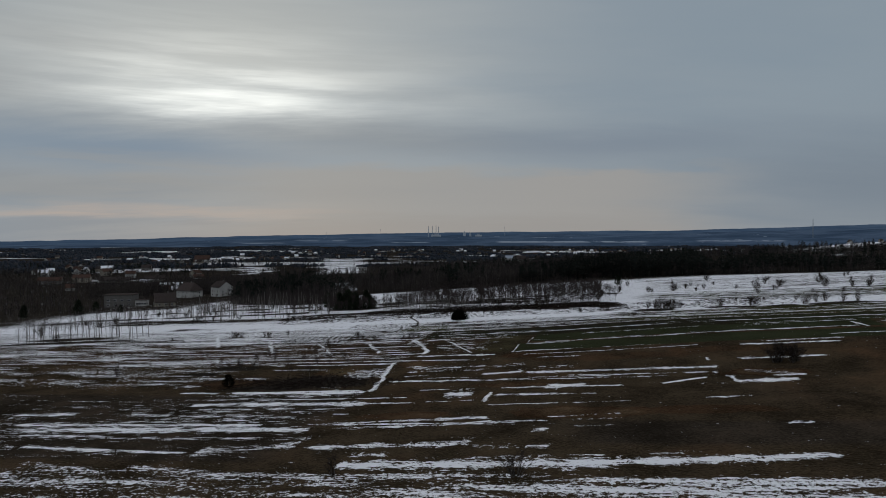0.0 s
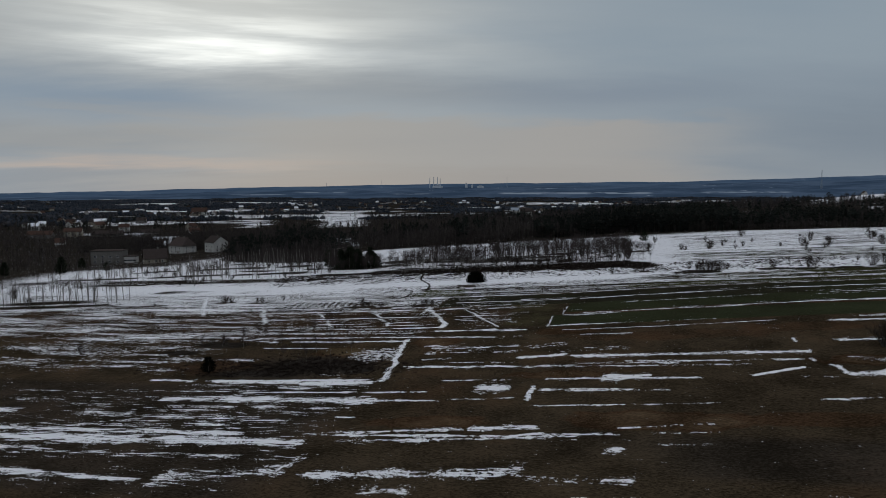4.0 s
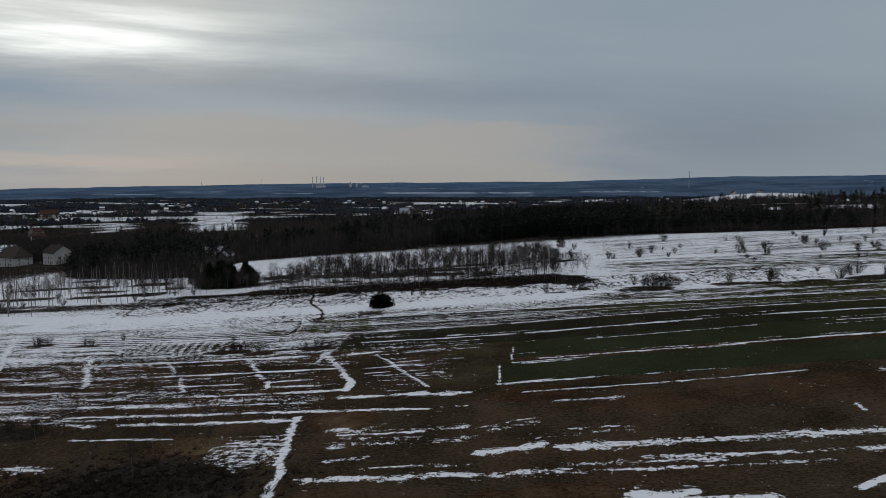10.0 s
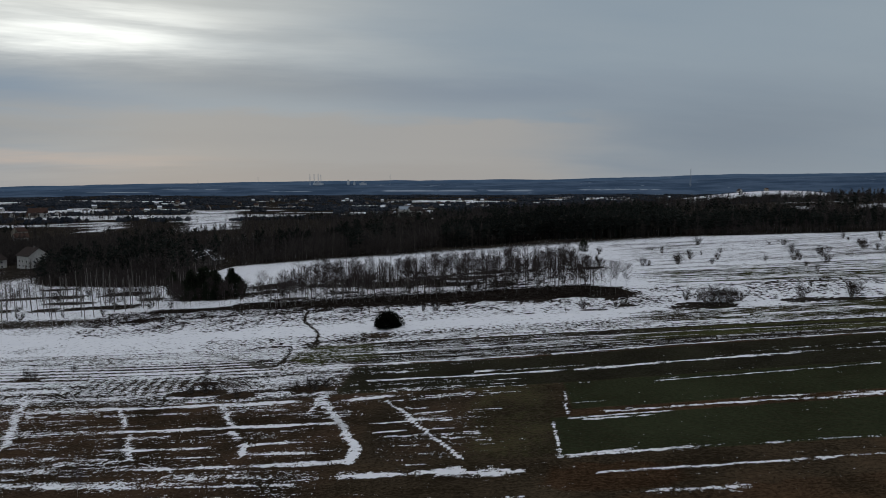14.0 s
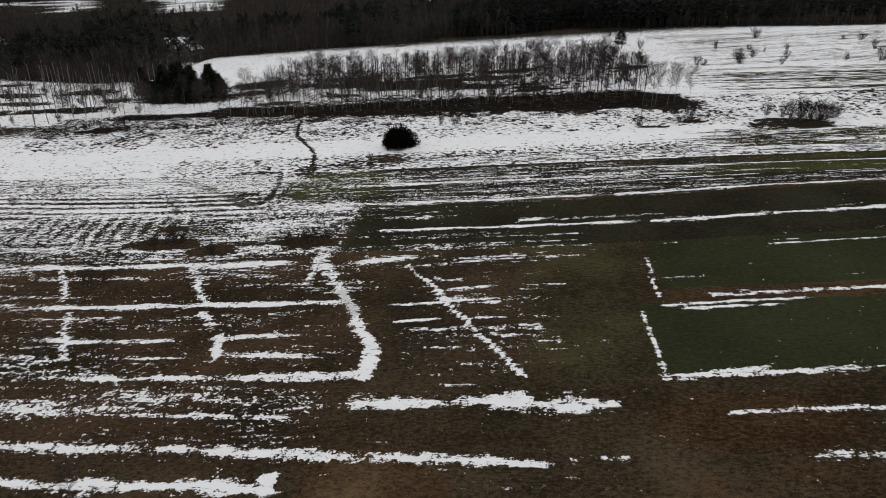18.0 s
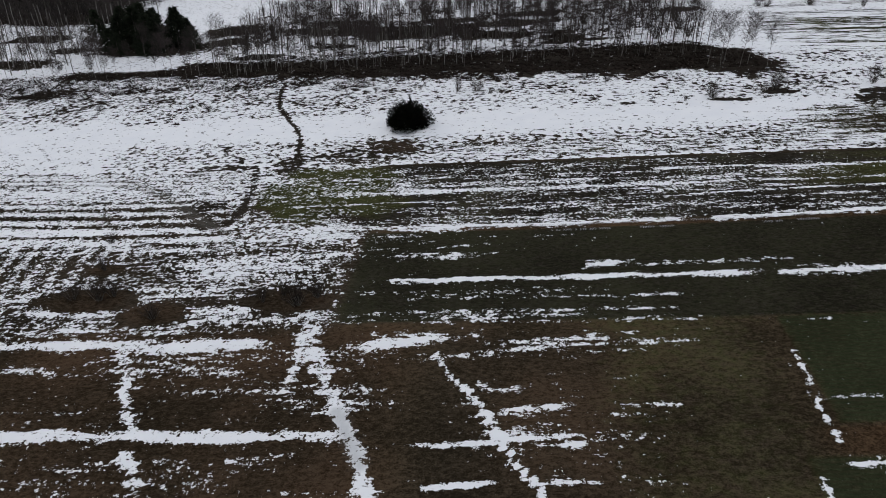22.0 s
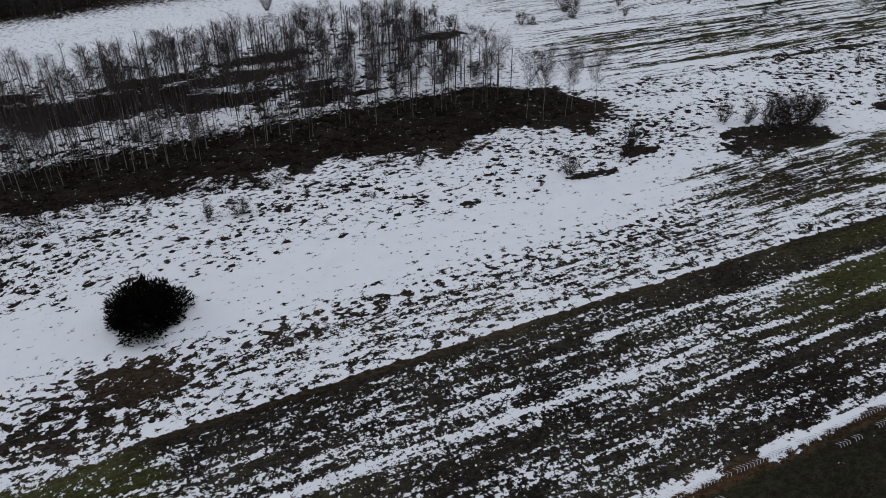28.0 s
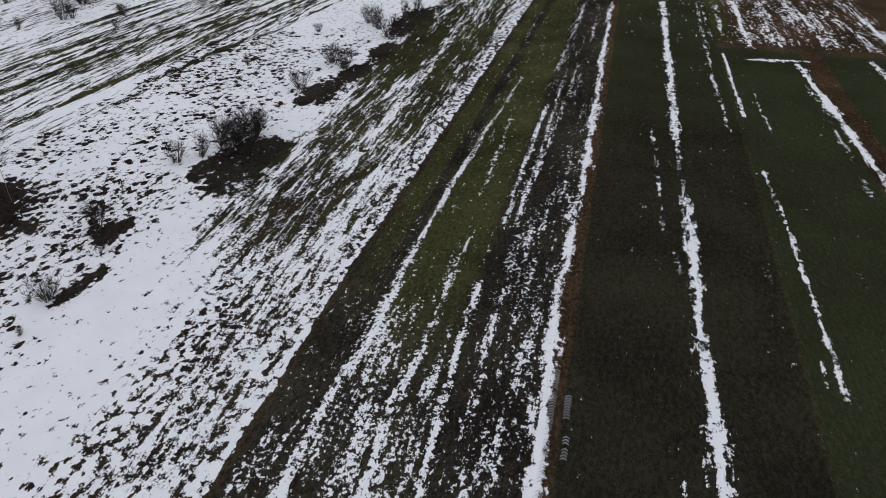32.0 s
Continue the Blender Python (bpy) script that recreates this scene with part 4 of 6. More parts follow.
def ground_build(n, bsdf):
    co = n.add("ShaderNodeTexCoord").outputs["Object"]
    uv = n.mapping(co, rot=(0, 0, STRIP))
    c1 = n.add("ShaderNodeAttribute", {"attribute_name": "cover"})
    c2 = n.add("ShaderNodeAttribute", {"attribute_name": "soil"})
    s1 = n.add("ShaderNodeSeparateColor", None, Color=c1.outputs["Color"])
    s2 = n.add("ShaderNodeSeparateColor", None, Color=c2.outputs["Color"])
    snow, green, streak, dark = s1.outputs[0], s1.outputs[1], s1.outputs[2], c1.outputs["Alpha"]
    warm, wet, tuft, crop = s2.outputs[0], s2.outputs[1], s2.outputs[2], c2.outputs["Alpha"]
    clump = n.noise(n.mapping(uv, scale=(1.0, 1.35, 1)), 1.3, 3, 0.5)
    runs = n.noise(n.mapping(uv, scale=(0.20, 1.35, 1), loc=(7, 3, 0)), 1.3, 6, 0.68)
    clod = n.noise(uv, 3.4, 4, 0.65)
    mixn = n.math("ADD", n.math("MULTIPLY", clump, n.math("SUBTRACT", 1.0, streak)), n.math("MULTIPLY", runs, streak))
    fleck = n.noise(n.mapping(uv, scale=(.8, 1.2, 1), loc=(3, 9, 0)), 8.5, 3, 0.6)
    mixn = n.math("ADD", n.math("MULTIPLY", mixn, 0.58), n.math("ADD", n.math("MULTIPLY", clod, 0.25), n.math("MULTIPLY", fleck, 0.17)))
    mixn = n.math("ADD", mixn, n.math("MULTIPLY", n.math("MULTIPLY", n.math("SUBTRACT", clod, 0.5), tuft), 0.32))
    field = n.math("ADD", snow, n.math("MULTIPLY", n.math("SUBTRACT", mixn, 0.5), 4.4))
    cap = n.step(field, 0.49, 0.53)
    # soil and plants
    patch = n.noise(uv, 0.11, 4, 0.55)
    grain = n.noise(n.mapping(uv, scale=(.8, 1.25, 1)), 3.0, 7, 0.72)
    tiny = n.noise(uv, 9.0, 4, 0.7)
    vary = n.math("ADD", n.math("MULTIPLY", patch, 0.25), n.math("ADD", n.math("MULTIPLY", grain, 0.45), n.math("MULTIPLY", tiny, 0.30)))
    v01 = n.step(vary, 0.41, 0.62)
    brown = n.mix(v01, rgb(0.017, 0.0128, 0.0084), rgb(0.084, 0.063, 0.039))
    rust = n.mix(v01, rgb(0.020, 0.0118, 0.0070), rgb(0.092, 0.055, 0.031))
    straw = n.mix(v01, rgb(0.038, 0.027, 0.0155), rgb(0.155, 0.110, 0.066))
    soil = n.mix(v01, rgb(0.010, 0.0086, 0.0072), rgb(0.047, 0.040, 0.0335))
    moss = n.mix(v01, rgb(0.021, 0.024, 0.009), rgb(0.074, 0.074, 0.032))
    blade = n.mix(v01, rgb(0.0180, 0.0232, 0.0120), rgb(0.042, 0.0495, 0.0255))
    drill = n.add("ShaderNodeTexWave", {"bands_direction": "Y", "wave_profile": "SIN"}, Vector=uv, Scale=0.9, Distortion=0.8, Detail=2.0).outputs[1]
    blade = n.mix(n.math("MULTIPLY", drill, 0.45), blade, rgb(0.029, 0.0245, 0.015))
    base = n.mix(n.step(n.math("ADD", warm, n.math("SUBTRACT", patch, 0.5)), 0.45, 1.05), brown, rust)
    base = n.mix(n.step(n.math("ADD", warm, n.math("MULTIPLY", n.math("SUBTRACT", patch, 0.5), 0.8)), 1.0, 1.5), base, straw)
    base = n.mix(n.step(n.math("ADD", dark, n.math("MULTIPLY", n.math("SUBTRACT", n.math("ADD", n.math("MULTIPLY", tiny, .5), n.math("MULTIPLY", grain, .5)), 0.5), 0.6)), 0.3, 1.0), base, soil)
    lush = n.step(n.math("ADD", green, n.math("MULTIPLY", n.math("SUBTRACT", n.math("ADD", n.math("MULTIPLY", patch, .5), n.math("MULTIPLY", clump, .5)), 0.5), 1.3)), 0.2, 0.85)
    thin_crop = n.mix(v01, rgb(0.0140, 0.0142, 0.0088), rgb(0.033, 0.0325, 0.0195))
    blade = n.mix(n.step(dark, 0.3, 0.95), blade, thin_crop)
    base = n.mix(lush, base, n.mix(crop, moss, blade))
    white = n.mix(n.noise(uv, 0.5, 5), rgb(0.72, 0.735, 0.78), rgb(0.85, 0.857, 0.87))
    slush = n.mix(grain, rgb(0.22, 0.23, 0.24), rgb(0.42, 0.43, 0.45))
    white = n.mix(n.math("MULTIPLY", wet, 0.85), white, slush)
    thin = n.step(field, 0.47, 0.66)
    white = n.mix(thin, rgb(0.56, 0.565, 0.59), white)
    n.put(bsdf.inputs["Base Color"], n.mix(cap, base, white))
    n.put(bsdf.inputs["Roughness"], n.math("SUBTRACT", 0.95, n.math("MULTIPLY", wet, 0.5)))
    n.put(bsdf.inputs["Specular IOR Level"], n.math("MULTIPLY", wet, 0.4))
    h = n.math("ADD", n.math("MULTIPLY", cap, 0.06), n.math("MULTIPLY", n.math("ADD", grain, n.math("MULTIPLY", clod, tuft)), n.math("MULTIPLY_ADD", cap, -0.12, 0.16)))
    n.put(bsdf.inputs["Normal"], n.add("ShaderNodeBump", None, Strength=0.5, Distance=1.0, Height=h).outputs[0])


M_GROUND = material("field_ground", ground_build)
M_BARK = plain("grey_bark", (0.055, 0.048, 0.042), (0.13, 0.118, 0.105), 4)


def birch_build(n, bsdf):
    co = n.add("ShaderNodeTexCoord").outputs["Object"]
    band = n.noise(n.mapping(co, scale=(3, 3, 14)), 1.0, 4, 0.6)
    z = n.add("ShaderNodeSeparateXYZ", None, Vector=co).outputs[2]
    pale = n.mix(n.step(band, 0.50, 0.60), rgb(0.22, 0.208, 0.195), rgb(0.05, 0.044, 0.040))
    n.put(bsdf.inputs["Base Color"], n.mix(n.step(n.math("ADD", z, n.math("MULTIPLY", band, 4.0)), 3.8, 7.5), pale, rgb(0.060, 0.050, 0.046)))
    n.put(bsdf.inputs["Roughness"], 0.85)
    n.put(bsdf.inputs["Specular IOR Level"], 0.0)


M_BIRCH = material("birch_bark", birch_build)
M_TWIG = plain("bare_twigs", (0.030, 0.0245, 0.0235), (0.068, 0.056, 0.053), 0.8)
M_TWIG_DARK = plain("dark_twigs", (0.020, 0.016, 0.014), (0.046, 0.037, 0.032), 0.8)
M_NEEDLE = plain("dark_needles", (0.011, 0.014, 0.010), (0.034, 0.040, 0.027), 1.5)
M_JUNIPER = plain("blackthorn_foliage", (0.004, 0.0045, 0.0035), (0.012, 0.012, 0.009), 1.5)


def mixed_wood(name, a, b, c, scale):
    """Woodland whose trees differ: each piece takes its own tone between a and b, some c."""
    def build(n, bsdf):
        co = n.add("ShaderNodeTexCoord").outputs["Object"]
        own = n.add("ShaderNodeNewGeometry").outputs["Random Per Island"]
        f = n.math("ADD", n.math("MULTIPLY", own, .55), n.math("MULTIPLY", n.step(n.noise(co, scale, 4), .35, .65), .45))
        n.put(bsdf.inputs["Base Color"], n.mix(n.step(n.math("FRACT", n.math("MULTIPLY", own, 17.3)), .82, .95), n.mix(f, rgb(*a), rgb(*b)), rgb(*c)))
        n.put(bsdf.inputs["Roughness"], 1.0)
        n.put(bsdf.inputs["Specular IOR Level"], 0.0)
    return material(name, build)


M_WOODS = mixed_wood("winter_woods", (0.025, 0.022, 0.022), (0.076, 0.066, 0.060), (0.10, 0.088, 0.078), 0.02)
M_PINES = mixed_wood("pine_woods", (0.012, 0.014, 0.013), (0.034, 0.038, 0.033), (0.05, 0.046, 0.038), 0.02)
# Woods across the valley carry a bluish haze in their base colours.
M_FAR_HAZED = mixed_wood("hazed_distant_woods", (0.014, 0.018, 0.025), (0.044, 0.050, 0.060), (0.062, 0.062, 0.068), 0.006)


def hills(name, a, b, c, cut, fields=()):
    """Wooded hills, haze of a few kilometres of air painted in, with snowy clearings."""
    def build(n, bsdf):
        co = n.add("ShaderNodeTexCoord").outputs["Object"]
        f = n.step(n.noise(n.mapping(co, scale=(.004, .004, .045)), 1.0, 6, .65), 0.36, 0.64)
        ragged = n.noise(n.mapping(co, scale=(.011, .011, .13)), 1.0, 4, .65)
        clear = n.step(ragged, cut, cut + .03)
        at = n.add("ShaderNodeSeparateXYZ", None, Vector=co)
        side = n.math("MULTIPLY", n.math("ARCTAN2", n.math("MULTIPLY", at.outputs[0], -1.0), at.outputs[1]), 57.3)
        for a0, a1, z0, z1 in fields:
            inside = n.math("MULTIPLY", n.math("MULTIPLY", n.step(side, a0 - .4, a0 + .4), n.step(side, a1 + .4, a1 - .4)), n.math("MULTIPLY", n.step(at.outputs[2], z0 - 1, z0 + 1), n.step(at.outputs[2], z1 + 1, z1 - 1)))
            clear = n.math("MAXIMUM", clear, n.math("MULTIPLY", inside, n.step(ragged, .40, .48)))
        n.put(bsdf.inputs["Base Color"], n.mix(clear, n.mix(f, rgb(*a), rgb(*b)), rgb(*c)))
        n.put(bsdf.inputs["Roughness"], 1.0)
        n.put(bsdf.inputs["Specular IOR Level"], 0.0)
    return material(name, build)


# The farther hills get a paler blue: more haze put into the colour.
M_HILL_HAZED = hills("hazed_hills", (0.044, 0.072, 0.115), (0.088, 0.128, 0.188), (0.27, 0.32, 0.38), .67, [(-17, -5, 7, 15), (-27, -21, 12, 17), (13, 17, 6, 10), (1, 4, 8, 11), (-9.5, -8, 34, 38), (8, 12, 18, 21)])
M_HILL_FAR_HAZED = hills("hazed_far_hills", (0.060, 0.100, 0.158), (0.092, 0.138, 0.205), (0.22, 0.27, 0.34), .70)
M_RUSH = plain("dark_tussock", (0.019, 0.0148, 0.0125), (0.046, 0.0350, 0.0290), 2.0)
M_PLASTER = plain("pale_plaster", (0.38, 0.375, 0.36), (0.50, 0.495, 0.475), 0.8, bump=0.05)
M_CREAM = plain("cream_plaster", (0.24, 0.215, 0.175), (0.34, 0.31, 0.26), 0.8, bump=0.05)
M_BLOCK = plain("grey_block", (0.12, 0.113, 0.107), (0.18, 0.17, 0.16), 1.2, bump=0.08)
M_ROOF = plain("dark_roof_tiles", (0.035, 0.030, 0.028), (0.075, 0.06, 0.055), 2.2, 0.9, bump=0.1)
M_ROOF_RED = plain("brown_roof_tiles", (0.052, 0.033, 0.027), (0.088, 0.055, 0.044), 2.2, 0.9, bump=0.1)
M_SNOW = plain("roof_snow", (0.68, 0.71, 0.78), (0.82, 0.84, 0.88), 0.7, 0.7, bump=0.05)
M_SLUSH = plain("packed_snow", (0.26, 0.265, 0.28), (0.46, 0.465, 0.49), 3.0, 0.9)
M_GLASS = plain("window_glass", (0.012, 0.015, 0.02), (0.03, 0.035, 0.04), 1.0, 0.08)
M_FRAME = plain("white_frame", (0.55, 0.55, 0.55), (0.7, 0.7, 0.7), 2.0, 0.5)
M_DOOR = plain("brown_door", (0.07, 0.04, 0.025), (0.12, 0.07, 0.045), 2.0, 0.6)
# Concrete and steel of the skyline, with pale blue haze mixed into the colours.
M_CONCRETE_HAZED = plain("concrete", (0.42, 0.47, 0.53), (0.50, 0.55, 0.60), 0.3)
M_STEEL_HAZED = plain("hazed_painted_steel", (0.26, 0.30, 0.35), (0.32, 0.36, 0.41), 0.3, 0.85)


# ---- building helpers ----
def mesh_of(name, verts, faces, mat):
    me = bpy.data.meshes.new(name)
    me.from_pydata([tuple(p) for p in verts], [], [tuple(f) for f in faces])
    me.materials.append(mat)
    return me


def part(name, shape, mat, parent, label=""):
    """Links (verts, faces), or a mesh, as one object under a thing or a part."""
    me = shape if isinstance(shape, bpy.types.Mesh) else mesh_of(name, shape[0], shape[1], mat)
    ob = new(name, me)
    ob.parent = parent
    return tagged(ob, label)


def root(name, at, label, category, group="", turn=0.0, size=1.0):
    ob = new(name)
    ob.empty_display_size = 0.3
    ob.matrix_basis = Matrix.LocRotScale(at, Euler((0, 0, turn)), (size, size, size))
    return tagged(ob, label, category, group)


def tube(pts, radii, sides, verts, faces):
    """Adds a tapered tube along pts."""
    first = len(verts)
    for i, p in enumerate(pts):
        d = (pts[min(i + 1, len(pts) - 1)] - pts[max(i - 1, 0)]).normalized()
        a = d.orthogonal().normalized()
        b = d.cross(a)
        for k in range(sides):
            t = 2 * math.pi * k / sides
            verts.append(p + (a * math.cos(t) + b * math.sin(t)) * radii[i])
    for i in range(len(pts) - 1):
        for k in range(sides):
            k2 = (k + 1) % sides
            faces.append((first + i * sides + k, first + i * sides + k2, first + (i + 1) * sides + k2, first + (i + 1) * sides + k))


def sliver(p, q, width, rng, verts, faces):
    """A thin twig: a long triangle from p to q."""
    d = (q - p)
    side = d.cross(Vector((rng.uniform(-1, 1), rng.uniform(-1, 1), rng.uniform(-1, 1)))).normalized() * width
    n = len(verts)
    verts.extend((p - side, p + side, q))
    faces.append((n, n + 1, n + 2))


def bare_tree(seed, height, radius, clear, reach, limbs, rise, twig_w=0.028, per=7):
    """A leafless tree: trunk and crown as (verts, faces)."""
    rng = random.Random(seed)
    tv, tf, cv, cf = [], [], [], []
    lean = Vector((rng.uniform(-.04, .04), rng.uniform(-.04, .04), 1))
    pts = [lean * (height * k / 7) + Vector((rng.uniform(-1, 1), rng.uniform(-1, 1), 0)) * height * .005 * (k > 0) for k in range(8)]
    tube(pts, [radius * (1 - k / 7.6) ** 0.8 + 0.008 for k in range(8)], 5, tv, tf)
    for i in range(limbs):
        f = clear + (0.98 - clear) * (i + rng.random()) / limbs
        j = min(int(f * 7), 6)
        base = pts[j].lerp(pts[j + 1], f * 7 - j)
        ang = rng.uniform(0, 6.283)
        span = reach * (0.38 + 0.75 * math.sin(math.pi * min(1, ((f - clear) / (1 - clear)) * .85 + .12))) * rng.uniform(.6, 1.15)
        tip = base + Vector((math.cos(ang), math.sin(ang), rise * rng.uniform(.7, 1.4))) * span
        mid = base.lerp(tip, .5) + Vector((0, 0, -0.06 * span))
        r = radius * 0.30 * (1.1 - f)
        tube([base, mid, tip], [r * .55 + height * .0006, r * .35 + height * .0004, height * .0003], 3, cv, cf)
        for k in range(per):
            p = base.lerp(mid, rng.random() * 2) if rng.random() < .5 else mid.lerp(tip, rng.random())
            d = Vector((math.cos(ang + rng.uniform(-1.9, 1.9)), math.sin(ang + rng.uniform(-1.9, 1.9)), rise * .5 + rng.uniform(-.7, .9)))
            q = p + d * span * rng.uniform(.25, .6)
            sliver(p, q, twig_w, rng, cv, cf)
            for _ in range(3):
                s = p.lerp(q, rng.uniform(.3, 1))
                sliver(s, s + (d + Vector((rng.uniform(-1, 1), rng.uniform(-1, 1), rng.uniform(-.5, .9)))) * span * .22, twig_w * .8, rng, cv, cf)
    return (tv, tf), (cv, cf)


def shrub_shape(seed, height, width, stems, twig_w=0.022):
    """A many-stemmed leafless shrub: stems and twigs."""
    rng = random.Random(seed)
    sv, sf, cv, cf = [], [], [], []
    for i in range(stems):
        ang = rng.uniform(0, 6.283)
        out = width * .5 * math.sqrt(rng.random())
        top = Vector((math.cos(ang) * out, math.sin(ang) * out, height * rng.uniform(.6, 1) * (1.05 - .35 * (2 * out / width))))
        base = Vector((math.cos(ang) * out * .22, math.sin(ang) * out * .22, -0.05))
        mid = base.lerp(top, .5) + Vector((rng.uniform(-.1, .1), rng.uniform(-.1, .1), .1)) * height * .3
        tube([base, mid, top], [.03 + .006 * height, .02, .004], 3, sv, sf)
        for k in range(14):
            p = base.lerp(mid, rng.random()) if rng.random() < .3 else mid.lerp(top, rng.random())
            d = Vector((rng.uniform(-1, 1), rng.uniform(-1, 1), rng.uniform(.1, 1.3))).normalized()
            q = p + d * height * rng.uniform(.12, .34)
            sliver(p, q, twig_w, rng, cv, cf)
            for _ in range(2):
                s = p.lerp(q, rng.uniform(.3, .9))
                sliver(s, s + (d + Vector((rng.uniform(-1, 1), rng.uniform(-1, 1), rng.uniform(-.3, .8)))) * height * .09, twig_w * .8, rng, cv, cf)
    return (sv, sf), (cv, cf)


def needle_tree(seed, height, width, clear=0.12, blades=700, tip=1.0):
    """An evergreen: trunk and a crown of many small sprays."""
    rng = random.Random(seed)
    tv, tf, cv, cf = [], [], [], []
    pts = [Vector((rng.uniform(-.05, .05) * k, rng.uniform(-.05, .05) * k, height * .96 * k / 4 - (.1 if k == 0 else 0))) for k in range(5)]
    tube(pts, [height * .018 * (1.1 - k / 4.2) for k in range(5)], 5, tv, tf)
    boughs = [(rng.random(), rng.uniform(0, 6.283), rng.uniform(.7, 1.15)) for k in range(120)]
    for k in range(blades):
        f, ang, far = boughs[rng.randrange(120)]
        span = width * .5 * far * (1 - f ** 1.6 * tip * .93) * min(1, .55 + f * 2.5)
        d = rng.random() ** .5
        p = Vector((math.cos(ang) * span * d, math.sin(ang) * span * d, (clear + (1 - clear) * f + rng.uniform(-.06, .06)) * height + span * .2 * d))
        q = p + Vector((math.cos(ang) + rng.uniform(-1, 1), math.sin(ang) + rng.uniform(-1, 1), rng.uniform(-.4, .9))) * height * .07
        sliver(p, q, height * .014, rng, cv, cf)
    return (tv, tf), (cv, cf)


def joined(name, shapes, places, mat):
    """One mesh of many copies: places are rows of x, y, z, turn, width, height, and which shape."""
    allv, alln, at = [], [], 0
    arrays = [(np.array([tuple(p) for p in s[0]]), np.array([tuple(f) for f in s[1]])) for s in shapes]
    for x, y, z, turn, wid, hei, k in places:
        v, f = arrays[k % len(arrays)]
        c, s = math.cos(turn), math.sin(turn)
        allv.append(np.stack([(v[:, 0] * c - v[:, 1] * s) * wid + x, (v[:, 0] * s + v[:, 1] * c) * wid + y, v[:, 2] * hei + z], 1))
        alln.append(f + at)
        at += len(v)
    v, f = np.concatenate(allv), np.concatenate(alln)
    me = bpy.data.meshes.new(name)
    me.vertices.add(len(v))
    me.vertices.foreach_set("co", v.astype(np.float32).ravel())
    n = f.shape[1]
    me.loops.add(f.size)
    me.loops.foreach_set("vertex_index", f.astype(np.int32).ravel())
    me.polygons.add(len(f))
    me.polygons.foreach_set("loop_start", np.arange(0, f.size, n, dtype=np.int32))
    me.polygons.foreach_set("loop_total", np.full(len(f), n, dtype=np.int32))
    me.materials.append(mat)
    me.update(calc_edges=True)
    return me


def stuff(name, me, label, category):
    return tagged(new(name, me), label, category, kind="stuff")


def triangles(shape):
    """The shape with all faces cut to triangles."""
    faces = []
    for f in shape[1]:
        for k in range(1, len(f) - 1):
            faces.append((f[0], f[k], f[k + 1]))
    return shape[0], faces


# ---- ground ----
def grow(start, step, end, factor):
    out, x = [], start
    while abs(x) < end:
        step *= factor
        x += step
        out.append(x)
    return out


us = np.array(grow(-134, -0.9, 4900, 1.07)[::-1] + list(np.arange(-134, -80, 0.7)) + list(np.arange(-80, 24, 0.42)) + list(np.arange(24, 112, 0.8)) + grow(112, 0.9, 4900, 1.07))
vs = np.array(grow(46, -0.5, 4900, 1.14)[::-1] + list(np.arange(46, 194, 0.27)) + list(np.arange(194, 234, 0.36)) + list(np.arange(234, 270, 0.4)) + list(np.arange(270, 290, 0.7)) + grow(290, 0.7, 4900, 1.05))
gu, gv = np.meshgrid(us, vs)
gu, gv = gu.ravel(), gv.ravel()
gx, gy = to_xy(gu, gv)
c1, c2 = cover(gu, gv)
gz = terrain(gx, gy) + 0.05 * c1[:, 0] + 0.10 * (vnoise(gx, gy, 3.5, 3) - 0.5)
me = bpy.data.meshes.new("ground")
nu, nv = len(us), len(vs)
me.vertices.add(nu * nv)
me.vertices.foreach_set("co", np.stack([gx, gy, gz], 1).astype(np.float32).ravel())
i = (np.arange(nv - 1)[:, None] * nu + np.arange(nu - 1)[None, :]).ravel()
quad = np.stack([i, i + 1, i + nu + 1, i + nu], 1).astype(np.int32)
me.loops.add(quad.size)
me.loops.foreach_set("vertex_index", quad.ravel())
me.polygons.add(len(quad))
me.polygons.foreach_set("loop_start", np.arange(0, quad.size, 4, dtype=np.int32))
me.polygons.foreach_set("loop_total", np.full(len(quad), 4, dtype=np.int32))
me.update(calc_edges=True)
me.polygons.foreach_set("use_smooth", np.ones(len(quad), dtype=bool))
for name, data in (("cover", c1), ("soil", c2)):
    me.attributes.new(name, "FLOAT_COLOR", "POINT").data.foreach_set("color", data.astype(np.float32).ravel())
me.materials.append(M_GROUND)
tagged(new("ground", me), "brown and green strip fields under patchy melting snow", "ground", kind="structure")

# ---- far country ----
def ridge(name, radius, depth, height, mat, seed):
    """A long wooded rise all round the horizon; height gives metres for an azimuth in degrees, left positive."""
    az = np.arange(-180, 180.1, 0.5)
    crest = np.array([height(a) for a in az]) + 12 * (vnoise(az * 10 + seed, az * 0 + seed, 60, 2) - 0.5) + 6 * (vnoise(az * 10 + seed, az * 0, 5, 3) - 0.5)
    verts, faces = [], []
    for k, a in enumerate(az):
        sa, ca = -math.sin(radians(a)), math.cos(radians(a))
        for r, z in ((radius, -14), (radius + depth * .35, -10 + (crest[k] + 10) * .62), (radius + depth * .8, crest[k]), (radius + depth, crest[k] * .9)):
            verts.append((sa * r, ca * r, z))
    for k in range(len(az) - 1):
        for j in range(3):
            faces.append((k * 4 + j, k * 4 + j + 1, k * 4 + j + 5, k * 4 + j + 4))
    ob = new(name, mesh_of(name, verts, faces, mat))
    for p in ob.data.polygons:
        p.use_smooth = True
    return tagged(ob, "long wooded hills on the horizon, haze blue painted in", "hills", kind="structure")


